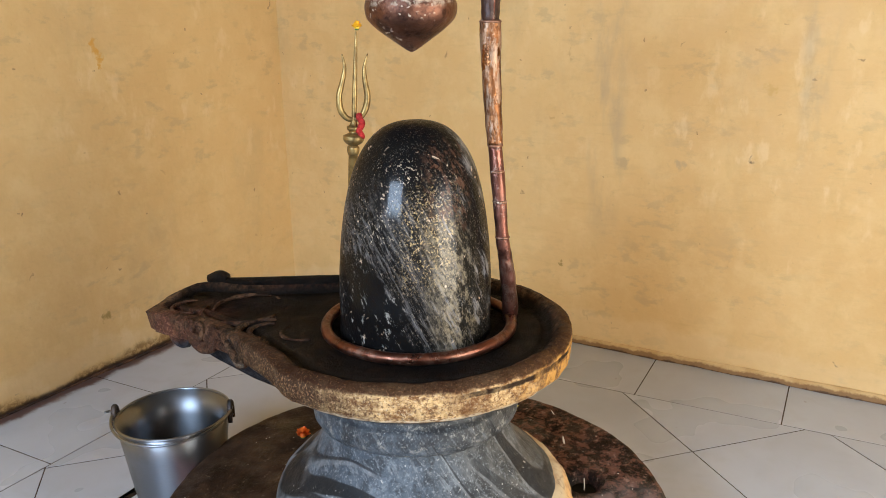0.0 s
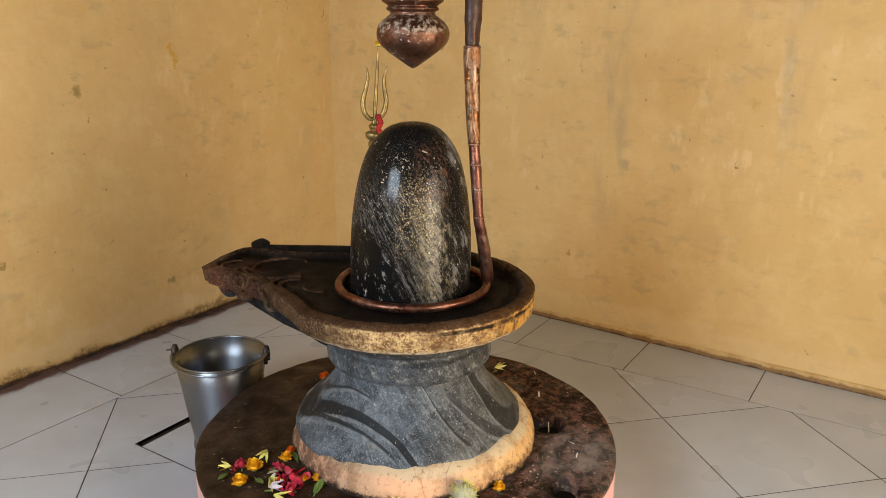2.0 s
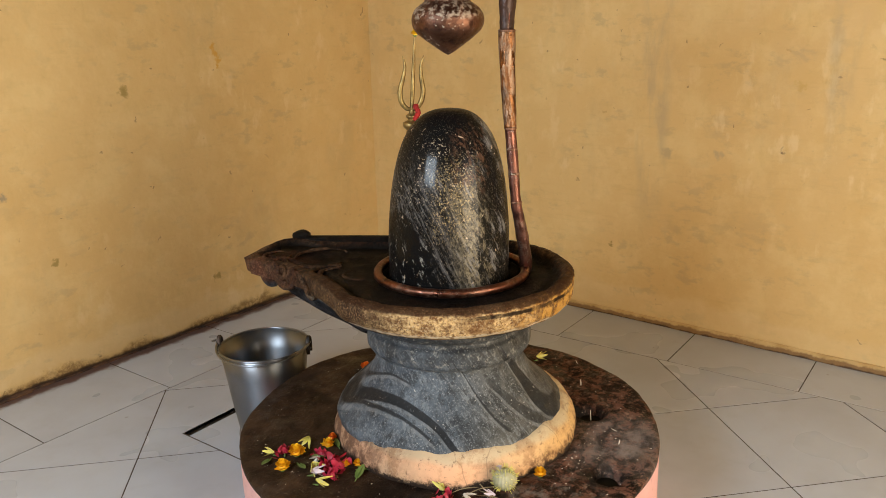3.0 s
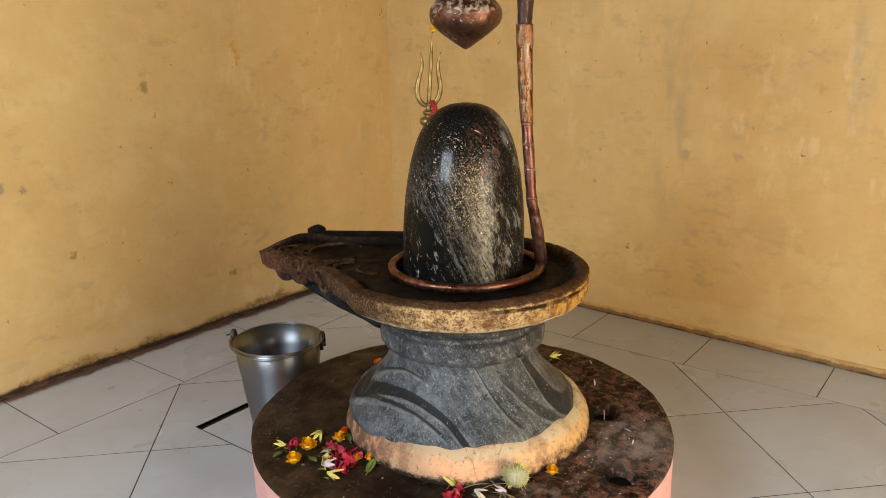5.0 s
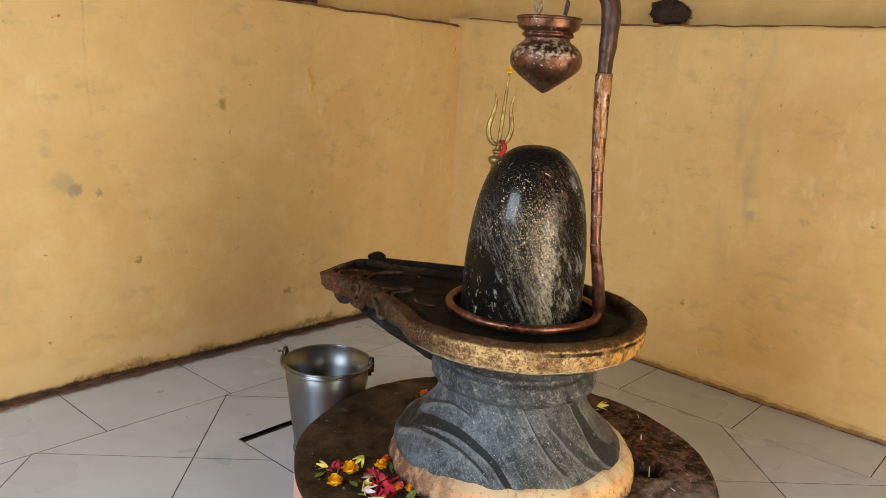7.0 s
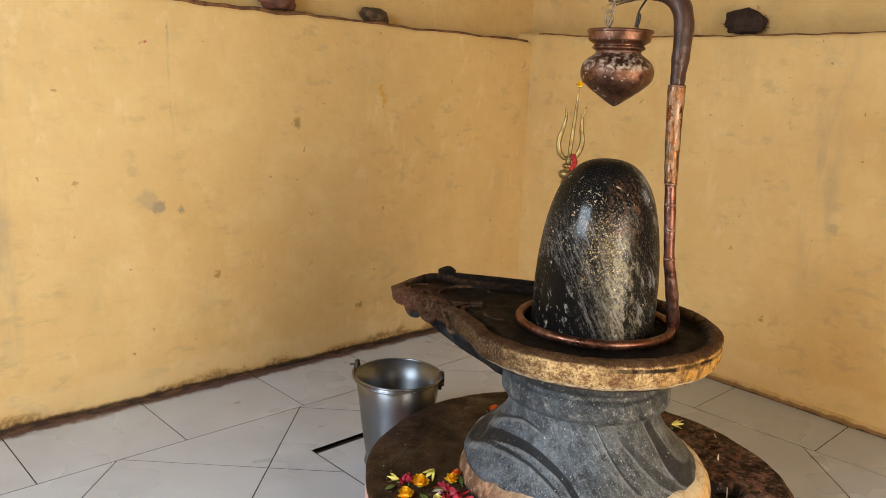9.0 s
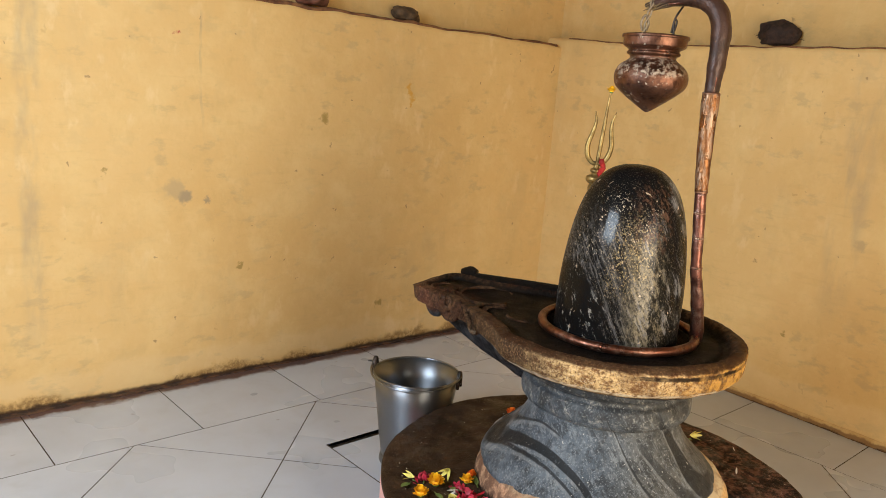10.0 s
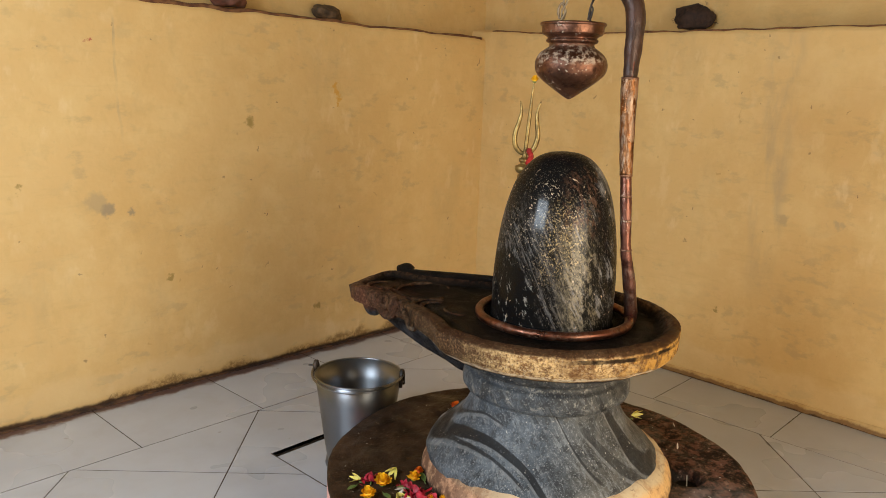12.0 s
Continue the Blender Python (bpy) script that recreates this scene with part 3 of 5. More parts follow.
def make_steel():
    g = Graph("brushed_stainless_steel")
    brush = g.noise(60, 4, 0.6, g.scaled(1, 1, 30))
    c = g.mix(brush, (0.205, 0.22, 0.245), (0.275, 0.29, 0.315))
    c = g.mix(g.step(g.noise(9, 5), 0.5, 0.75, 0, 0.5), c, (0.18, 0.17, 0.155))
    g.put("Anisotropic", 0.65)
    g.put("Anisotropic Rotation", 0.25)
    g.t.links.new(g.node("ShaderNodeTangent", direction_type="RADIAL", axis="Z").outputs[0], g.b.inputs["Tangent"])
    return g.finish(c, g.step(g.noise(12, 4), 0.3, 0.7, 0.34, 0.46), 1.0, brush, 0.04, 0.002)


def make_oil():
    g = Graph("black_oil")
    return g.finish(g.mix(g.noise(30, 3), (0.003, 0.0025, 0.002), (0.006, 0.005, 0.004)), 0.35, 0, None, gloss=0.06)


def make_plain(name, a, b, rough=0.6, metal=0.0, scale=40, strength=0.3):
    g = Graph(name)
    return g.finish(g.mix(g.step(g.noise(scale, 4), 0.35, 0.65), a, b), rough, metal, g.noise(scale * 2, 4), strength, 0.003)


M_CEIL, M_TILE, M_GROUT, M_DIRT = make_ceiling(), make_tile(), make_grout(), make_dirt()
M_GRIME = make_plain("brown_ledge_grime", (0.085, 0.030, 0.012), (0.21, 0.095, 0.036), 0.85, 0, 25, 0.8)
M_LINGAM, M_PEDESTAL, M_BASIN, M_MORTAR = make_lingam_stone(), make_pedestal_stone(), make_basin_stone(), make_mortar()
M_TOP, M_PINK = make_platform_top(), make_pink()
M_COPPER = make_copper("maroon_aged_copper", 0.25, (0.20, 0.080, 0.056), None, 0.35, 0.85, 0.06, 0.5)
M_POT = make_copper("chalky_copper", 0.58, (0.20, 0.094, 0.060), (1.338, 0.014), 1.0, 0.9, 0.10, 0.4)
M_RING = make_copper("polished_red_copper", 0.2, (0.22, 0.083, 0.050), None, 1.0, 0.95, 0.04, 0.3)
M_STEM = make_copper("scraped_copper", 0.28, (0.27, 0.115, 0.045), (1.17, 0.09), 0.30, 0.95, -0.02, 0.5)
M_HOOD = make_copper("dark_leathery_copper", 0.05, (0.062, 0.028, 0.019), None, 0.5, 0.35, 0.14, 0.6)
M_SEAM = make_copper("chalk_rimmed_copper", 0.9, (0.30, 0.15, 0.09), None, 1.0, 0.7, 0.15, 0.5)
M_STEEL = make_steel()
M_BRASS = make_plain("dull_brass", (0.36, 0.255, 0.095), (0.18, 0.12, 0.045), 0.42, 0.75)
M_IRON = make_plain("black_iron_wire", (0.03, 0.026, 0.024), (0.07, 0.05, 0.04), 0.5, 0.6)
M_TWINE = make_plain("grey_twine", (0.32, 0.25, 0.16), (0.17, 0.12, 0.075), 0.9)
M_CLOTH = make_plain("red_cloth", (0.40, 0.016, 0.012), (0.22, 0.008, 0.008), 0.85)
M_YELLOW = make_plain("yellow_petals", (0.88, 0.52, 0.014), (0.84, 0.40, 0.008), 0.6)
M_ORANGE = make_plain("orange_petals", (0.85, 0.20, 0.01), (0.75, 0.13, 0.01), 0.6)
M_CRIMSON = make_plain("crimson_petals", (0.30, 0.006, 0.020), (0.46, 0.020, 0.060), 0.55)
M_LEMON = make_plain("pale_yellow_petals", (0.75, 0.66, 0.14), (0.62, 0.58, 0.20), 0.6)
M_MAUVE = make_plain("faded_mauve_petals", (0.52, 0.45, 0.52), (0.66, 0.56, 0.58), 0.65)
M_GREEN = make_plain("green_leaf", (0.08, 0.14, 0.03), (0.14, 0.20, 0.05), 0.5)
M_HUSK = make_plain("dark_brown_husk", (0.014, 0.006, 0.004), (0.035, 0.015, 0.009), 0.85, 0, 60, 0.8)
M_CLAY = make_plain("red_brown_clay", (0.16, 0.055, 0.035), (0.09, 0.035, 0.022), 0.7)
M_MOSS = make_plain("olive_brown_stone", (0.11, 0.062, 0.028), (0.045, 0.026, 0.013), 0.8)
M_RICE = make_plain("rice_white", (0.70, 0.66, 0.58), (0.58, 0.52, 0.42), 0.7)
M_BURR = make_plain("grey_green_rind", (0.30, 0.29, 0.16), (0.42, 0.40, 0.26), 0.65)
M_GROUND = make_plain("pale_courtyard_paving", (0.36, 0.31, 0.24), (0.28, 0.24, 0.18), 0.85, 0, 3)
M_OIL = make_oil()
M_BLACK = make_plain("soot_black", (0.008, 0.007, 0.006), (0.02, 0.016, 0.012), 0.5)

# ---- mesh helpers ----


def part(name, bm, material, parent=None, label="", smooth=True):
    bmesh.ops.recalc_face_normals(bm, faces=bm.faces)
    me = bpy.data.meshes.new(name)
    if smooth:
        for f in bm.faces:
            f.smooth = True
    bm.to_mesh(me)
    bm.free()
    me.materials.append(material)
    ob = new(name, me)
    if parent is not None:
        ob.parent = parent
    if label:
        ob["label"] = label
    return ob


def thing(name, label, category, group="", kind=""):
    return tagged(new(name), label, category, group, kind)


def spline(points, n):
    """n points on a Catmull-Rom curve through rows of any length (place, and whatever goes with it)."""
    p = [np.array(q, float) for q in points]
    p = [2 * p[0] - p[1], *p, 2 * p[-1] - p[-2]]
    out = []
    for i in range(n):
        s = i / (n - 1) * (len(p) - 3)
        k = min(int(s), len(p) - 4)
        t = s - k
        a, b, c, d = p[k:k + 4]
        out.append(0.5 * (2 * b + (c - a) * t + (2 * a - 5 * b + 4 * c - d) * t * t + (3 * b - a - 3 * c + d) * t ** 3))
    return out


def tube(bm, points, seg=12, n=0, flat=1.0, closed=False, side=None):
    """A round or flattened tube through rows of x, y, z, radius."""
    rows = spline(points, n) if n else [np.array(q, float) for q in points]
    rings, up = [], None
    m = len(rows)
    for i, r in enumerate(rows):
        a, b = (rows[(i - 1) % m], rows[(i + 1) % m]) if closed else (rows[max(i - 1, 0)], rows[min(i + 1, m - 1)])
        d = Vector(b[:3] - a[:3]).normalized()
        if up is None:
            up = Vector(side) if side else d.orthogonal().normalized()
        up = (up - d * up.dot(d)).normalized()
        v = d.cross(up)
        rings.append([bm.verts.new(Vector(r[:3]) + (up * math.cos(w) + v * math.sin(w) * flat) * r[3]) for w in (2 * math.pi * k / seg for k in range(seg))])
    pairs = list(zip(rings, rings[1:])) + ([(rings[-1], rings[0])] if closed else [])
    for p, q in pairs:
        for k in range(seg):
            bm.faces.new((p[k], p[(k + 1) % seg], q[(k + 1) % seg], q[k]))
    if not closed:
        bm.faces.new(rings[0][::-1])
        bm.faces.new(rings[-1])
    return rings


def lathe(bm, profile, seg=64, centre=(0, 0), bend=None, cap=True):
    """Turns rows of (radius, z) round a vertical axis. bend(angle, r, z) may move a point."""
    rings = []
    for r, z in profile:
        ring = []
        for k in range(seg):
            w = 2 * math.pi * k / seg
            rr, zz = bend(w, r, z) if bend else (r, z)
            ring.append(bm.verts.new((centre[0] + rr * math.cos(w), centre[1] + rr * math.sin(w), zz)))
        rings.append(ring)
    for p, q in zip(rings, rings[1:]):
        for k in range(seg):
            bm.faces.new((p[k], p[(k + 1) % seg], q[(k + 1) % seg], q[k]))
    if cap:
        bm.faces.new(rings[0][::-1])
        bm.faces.new(rings[-1])
    return rings


def box(bm, lo, hi):
    v = [bm.verts.new((x, y, z)) for z in (lo[2], hi[2]) for y in (lo[1], hi[1]) for x in (lo[0], hi[0])]
    for f in ((0, 1, 3, 2), (4, 5, 7, 6), (0, 1, 5, 4), (2, 3, 7, 6), (0, 2, 6, 4), (1, 3, 7, 5)):
        bm.faces.new([v[i] for i in f])


def wobble(p, scale, amount, seed=0.0):
    return noise.noise(Vector(p) * scale + Vector((seed, seed * 1.7, seed * 0.3))) * amount


# ---- the chamber ----
WEST, SOUTH, TOP_Z = -1.45, -1.55, 2.95
LEDGE, RECESS = 1.515, 0.10


def north_y(x):
    return 2.622 - 0.020 * x


def east_x(y):
    return 2.842 + 0.046 * y


def ledge_wall(name, start, end, inward, material, label, rise):
    """A wall whose lower part stands proud of the upper, with a hand-worn arris between them."""
    bm = bmesh.new()
    d = Vector((end[0] - start[0], end[1] - start[1], 0))
    n = Vector((*inward, 0))
    nx = int(d.length / 0.05)
    levels = [-0.02, 0.03, 0.08, 0.2, 0.4, 0.6, 0.8, 1.0, 1.2, 1.36, 1.46, 1.495, 1.51, LEDGE]
    columns = []
    for i in range(nx + 1):
        p = Vector((*start, 0)) + d * (i / nx)
        lift = rise(i / nx)
        col = []
        for z in levels:
            out = wobble((p.x, p.y, z), 1.6, 0.006) + wobble((p.x, p.y, z), 9, 0.0018)
            zz = z if z < 1.3 else z + lift + (wobble((p.x, p.y, 3), 11, 0.007) if z > 1.45 else 0)
            out -= 0.012 if z == LEDGE else 0.003 if z == 1.51 else 0
            col.append(bm.verts.new(p + n * out + Vector((0, 0, zz))))
        col.append(bm.verts.new(p - n * RECESS + Vector((0, 0, LEDGE + lift + 0.012))))
        for z in (1.8, 2.2, 2.6, TOP_Z):
            col.append(bm.verts.new(p - n * (RECESS + wobble((p.x, p.y, z), 1.6, 0.006)) + Vector((0, 0, z))))
        col.append(bm.verts.new(p - n * 0.32 + Vector((0, 0, TOP_Z))))
        col.append(bm.verts.new(p - n * 0.32 + Vector((0, 0, -0.02))))
        columns.append(col)
    for a, b in zip(columns, columns[1:]):
        for k in range(len(a)):
            j = (k + 1) % len(a)
            bm.faces.new((a[k], b[k], b[j], a[j]))
    bm.faces.new(columns[0])
    bm.faces.new(columns[-1][::-1])
    ob = part(name, bm, material)
    return tagged(ob, label, "wall", kind="structure")


ledge_wall("wall_north", (WEST, north_y(WEST)), (3.30, north_y(3.30)), (-0.020, -1.0), M_WALL_N, "yellow limewashed wall with a dirty ledge and damp foot", lambda s: 0.014 - 0.018 * max(0, (s - 0.5) * 2.2))
ledge_wall("wall_east", (east_x(SOUTH), SOUTH), (east_x(2.86), 2.86), (-1.0, 0.046), M_WALL_E, "yellow limewashed wall with grey streaks and a ledge", lambda s: 0.008 + (0.028 * max(0, (s - 0.80) / 0.12)))


def ledge_grime(name, start, end, inward, rise, side):
    """Dark dirt caked along the worn arris of the ledge."""
    bm = bmesh.new()
    d = Vector((end[0] - start[0], end[1] - start[1], 0))
    n = Vector((*inward, 0))
    pts = []
    m = int(d.length / 0.03)
    for i in range(m + 1):
        p = Vector((*start, 0)) + d * (i / m)
        z = LEDGE + rise(i / m) + wobble((p.x, p.y, 3), 11, 0.007) + 0.001
        r = 0.0048 + wobble((p.x, p.y, 9), 6, 0.004) + wobble((p.x, p.y, 2), 31, 0.002) + side(i / m)
        q = p - n * 0.008
        pts.append((q.x, q.y, z, max(r, 0.0012)))
    tube(bm, pts, 8)
    return tagged(part(name, bm, M_GRIME), "dark dirt caked along the wall ledge", "dirt", kind="structure")


ledge_grime("trim_ledge_north", (WEST, north_y(WEST)), (2.93, north_y(2.93)), (-0.020, -1.0), lambda s: 0.014 - 0.018 * max(0, (s * 0.922 - 0.5) * 2.2), lambda s: 0.002)
ledge_grime("trim_ledge_east", (east_x(SOUTH), SOUTH), (east_x(2.52), 2.52), (-1.0, 0.046), lambda s: 0.008 + (0.028 * max(0, (s * 0.923 - 0.80) / 0.12)), lambda s: -0.001)


def pierced_wall(name, axis, at, lo, hi, gap_lo, gap_hi, gap_top, label, sill=-0.02):
    """A plain wall with a door or window opening right through it."""
    bm = bmesh.new()
    for a, b, z0, z1 in ((lo, gap_lo, -0.02, TOP_Z), (gap_hi, hi, -0.02, TOP_Z), (gap_lo, gap_hi, gap_top, TOP_Z), (gap_lo, gap_hi, -0.02, sill)):
        if z1 - z0 < 0.01:
            continue
        if axis == "x":
            box(bm, (at - 0.25, a, z0), (at, b, z1))
        else:
            box(bm, (a, at - 0.25, z0), (b, at, z1))
    bmesh.ops.remove_doubles(bm, verts=bm.verts, dist=1e-5)
    return tagged(part(name, bm, M_WALL_PLAIN, smooth=False), label, "wall", kind="structure")


pierced_wall("wall_west", "x", WEST, SOUTH - 0.25, 2.98, 0.40, 1.70, 2.28, "yellow limewashed wall with an open window", 1.32)
pierced_wall("wall_south", "y", SOUTH, WEST, 3.1, 0.05, 1.45, 2.25, "yellow limewashed wall with an open doorway")
bm = bmesh.new()
box(bm, (WEST - 0.3, SOUTH - 0.3, TOP_Z + 0.003), (3.35, 3.0, TOP_Z + 0.2))
tagged(part("ceiling", bm, M_CEIL, smooth=False), "plain dark brown ceiling slab, unseen", "ceiling", kind="structure")

# the ground outside, one sheet to the horizon
bm = bmesh.new()
box(bm, (-400, -400, -0.30), (400, 400, -0.14))
tagged(part("ground", bm, M_GROUND, smooth=False), "pale dusty courtyard ground", "ground", kind="structure")

# floor: dark bed with joints, tiles as pieces on it
bm = bmesh.new()
for lo, hi in (((WEST - 0.26, SOUTH - 0.26), (3.15, 1.804)), ((WEST - 0.26, 1.804), (1.083, 1.838)), ((1.42, 1.804), (3.15, 1.838)), ((WEST - 0.26, 1.838), (3.15, 2.75))):
    box(bm, (*lo, -0.14), (*hi, -0.0009))
box(bm, (1.083, 1.804, -0.14), (1.42, 1.838, -0.10))
floor = tagged(part("floor", bm, M_GROUT, smooth=False), "pale marble tile floor with dark joints", "floor", kind="structure")


def clip(poly, a, b, c):
    """The part of a convex polygon where a x + b y <= c."""
    out = []
    for p, q in zip(poly, poly[1:] + poly[:1]):
        dp, dq = a * p[0] + b * p[1] - c, a * q[0] + b * q[1] - c
        if dp <= 0:
            out.append(p)
        if dp * dq < 0:
            t = dp / (dp - dq)
            out.append((p[0] + (q[0] - p[0]) * t, p[1] + (q[1] - p[1]) * t))
    return out


DRAIN = (1.078, 1.40, 1.42, 1.838)  # x0, y0, x1, y1 of the slab that covers the drain


def add_tile(poly, name="floor_tile", drop=0.0):
    if len(poly) < 3:
        return
    x0, y0, x1, y1 = DRAIN
    pieces = [clip(poly, 1, 0, x0), clip(poly, -1, 0, -x1)]
    mid = clip(clip(poly, -1, 0, -x0), 1, 0, x1)
    pieces += [clip(mid, 0, 1, y0), clip(mid, 0, -1, -y1)] if mid else []
    bm = bmesh.new()
    for p in pieces:
        area = 0.5 * sum(a[0] * b[1] - b[0] * a[1] for a, b in zip(p, p[1:] + p[:1])) if len(p) > 2 else 0
        if abs(area) < 2e-4:
            continue
        low = [bm.verts.new((x, y, -0.012)) for x, y in p]
        top = [bm.verts.new((x, y, -drop)) for x, y in p]
        m = len(p)
        for i in range(m):
            j = (i + 1) % m
            bm.faces.new((low[i], low[j], top[j], top[i]))
        bm.faces.new(top)
    if bm.faces:
        part(name, bm, M_TILE, floor, smooth=False)
    else:
        bm.free()


SIDE, GAP = 0.487, 0.0021
NORTH_LINE, EAST_LINE = 2.172, 2.520


def build_floor_tiles():
    for i in range(-6, 4):  # border row along the north wall
        x0 = 1.268 + SIDE * i
        quad = [(x0 + GAP, NORTH_LINE + GAP), (x0 + SIDE - GAP, NORTH_LINE + GAP), (x0 + SIDE - GAP, 2.70), (x0 + GAP, 2.70)]
        add_tile(clip(clip(quad, 1, 0, 2.99), -1, 0, -WEST), drop=0.0003 * (i % 2))
    for i in range(-5, 4):  # border row along the east wall
        y0 = 0.690 + SIDE * i
        quad = [(EAST_LINE + GAP, y0 + GAP), (3.0, y0 + GAP), (3.0, y0 + SIDE - GAP), (EAST_LINE + GAP, y0 + SIDE - GAP)]
        add_tile(clip(clip(quad, 0, 1, NORTH_LINE - GAP), 0, -1, -SOUTH), drop=0.0003 * (i % 2))
    h = math.sqrt(0.5)
    for a in range(-10, 4):  # the field, laid on the slant
        for b in range(-5, 8):
            if b == 3 and a >= 0:
                continue  # one long tile fills the corner of the field
            u0 = a * 0.488 - (0.063 if b >= 2 else 0.013)
            u1 = u0 + (1.0 if b == 3 and a == -1 else 0.488)
            v0, v1 = (-0.012 + k * (0.479 if k > 0 else 0.503) for k in (b, b + 1))
            quad = []
            for u, v in ((u0 + GAP, v0 + GAP), (u1 - GAP, v0 + GAP), (u1 - GAP, v1 - GAP), (u0 + GAP, v1 - GAP)):
                quad.append((1.262 + (u + v) * h, 2.168 + (u - v) * h))
            quad = clip(clip(quad, 0, 1, NORTH_LINE - GAP), 1, 0, EAST_LINE - GAP)
            quad = clip(clip(quad, 0, -1, -SOUTH), -1, 0, -WEST) if quad else quad
            if quad and not all(math.hypot(x - 1.322, y - 0.902) < 0.5 for x, y in quad):
                add_tile(quad, drop=0.0002 * ((a + b) % 3))


# dirt packed into the joint between wall and floor
bm = bmesh.new()
for k in range(90):
    x = WEST + k * 0.05
    w = 0.009 + 0.014 * max(0, noise.noise(Vector((x * 2.3, 0, 5)))) + 0.014 * (1 if -0.2 < x < 0.95 else 0)
    if x < 2.93:
        box(bm, (x, north_y(x) - w, -0.004), (min(x + 0.0499, 2.93), north_y(x) + 0.01, 0.006 + 0.006 * noise.noise(Vector((x * 7, 1, 2)))))
tagged(part("trim_north", bm, M_DIRT, smooth=False), "black dirt packed along the foot of the wall", "dirt", kind="structure")
bm = bmesh.new()
rows = []
for k in range(82):
    y = SOUTH + k * 0.05
    x = east_x(y)
    e = 0.018 + wobble((x, y, 0), 5, 0.008)
    rows.append([bm.verts.new(p) for p in ((x + 0.01, y, 0.034 + wobble((y, 0, 1), 4, 0.010)), (x - e * 0.4, y, 0.026), (x - e, y, 0.003), (x - e, y, -0.01), (x + 0.01, y, -0.01))])
for a, b in zip(rows, rows[1:]):
    for k in range(5):
        bm.faces.new((a[k], b[k], b[(k + 1) % 5], a[(k + 1) % 5]))
tagged(part("trim_east", bm, make_fillet()), "sandy cement fillet along the foot of the wall", "trim", kind="structure")

# drain cover slab with its open slot
bm = bmesh.new()
x0, y0, x1, y1 = DRAIN
box(bm, (x0 + 0.005, y0, -0.012), (x1, y1 - 0.034, -0.0001))
drain = tagged(part("drain_cover", bm, M_TILE, smooth=False), "pale stone slab over a drain, open slot along one edge", "drain cover")
drain["kind"] = "structure"

# ---- platform ----
PX, PY, PR, PZ = 1.322, 0.902, 0.578, 0.235
platform = thing("platform", "round pink-painted platform with a soot-black oily top", "platform")
platform.location = (PX, PY, 0)


def at_base(ob, parent):
    ob.parent = parent
    ob.matrix_parent_inverse = Matrix.Translation(parent.location).inverted()
    return ob


def under(name, bm, material, parent, label="", smooth=True):
    """A part built in world coordinates under a thing that has its own place."""
    return at_base(part(name, bm, material, None, label, smooth), parent)


bm = bmesh.new()
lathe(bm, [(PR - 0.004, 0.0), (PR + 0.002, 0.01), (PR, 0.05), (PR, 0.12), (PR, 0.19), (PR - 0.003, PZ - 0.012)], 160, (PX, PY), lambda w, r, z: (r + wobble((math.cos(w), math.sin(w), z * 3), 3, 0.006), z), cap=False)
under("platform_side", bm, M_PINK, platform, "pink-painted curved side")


def top_height(x, y):
    z = PZ + wobble((x, y, 0), 4, 0.006) + wobble((x, y, 0), 22, 0.003) + wobble((x, y, 7), 60, 0.0015)
    for hx, hy, r, depth in HOLLOWS:
        d = math.hypot(x - hx, y - hy) / r
        z -= depth / (1 + d ** 6)
        z += 0.004 * math.exp(-((d - 1.35) * 4) ** 2)
    return z


bm = bmesh.new()
rows = []
for i in range(1, 61):
    rr = PR * i / 60
    ring = []
    for k in range(220):
        w = 2 * math.pi * k / 220
        edge = wobble((math.cos(w), math.sin(w), 0.6), 3, 0.006) * (i / 60)
        x, y = PX + (rr + edge) * math.cos(w), PY + (rr + edge) * math.sin(w)
        ring.append(bm.verts.new((x, y, top_height(x, y) - (0.004 if i == 60 else 0))))
    rows.append(ring)
rows.append([bm.verts.new((v.co.x, v.co.y, PZ - 0.020)) for v in rows[-1]])
for a, b in zip(rows, rows[1:]):
    for k in range(220):
        bm.faces.new((a[k], a[(k + 1) % 220], b[(k + 1) % 220], b[k]))
bm.faces.new(rows[0])
under("platform_top", bm, M_TOP, platform, "soot-black oily cement top")

# ---- pedestal, basin and lingam ----
shrine = thing("stone_pedestal", "grey stone pedestal carrying an oil-blackened basin with a spout", "stone base")
shrine.location = (CX, CY, PZ)


def carve(w, r, z):
    """Chisel lines on the slanting planes of the dark bands, and a slightly uneven hand-cut body."""
    x, y = r * math.cos(w), r * math.sin(w)
    u = x * ACROSS[0] + y * ACROSS[1]
    depth = wobble((x, y, z), 7, 0.006) + wobble((x, y, z), 24, 0.0022)
    if x * 0.81 + y * 0.586 < 0.08:
        for off, slope, curve, half, low, high, amount in GROOVE_BANDS:
            d = abs(z - u * slope - u * u * curve - off) / (half + 0.003)
            if low < u < high and d < 1.6:
                depth -= 0.0022 * amount * max(0, 1 - (d / 1.6) ** 2)
    return r + depth, z


bm = bmesh.new()
profile = spline([(0.298, 0.225), (0.302, 0.262), (0.312, 0.292), (0.303, 0.320), (0.268, 0.353), (0.224, 0.396), (0.200, 0.440), (0.1945, 0.464), (0.1950, 0.472), (0.2120, 0.477),
                  (0.2215, 0.490), (0.2235, 0.508), (0.218, 0.526), (0.2065, 0.535), (0.2045, 0.545), (0.2135, 0.553), (0.217, 0.568), (0.20, 0.585)], 140)
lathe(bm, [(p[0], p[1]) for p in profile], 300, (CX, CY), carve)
under("pedestal", bm, M_PEDESTAL, shrine, "blue-grey slate pedestal with dark slanting bands and grooves")


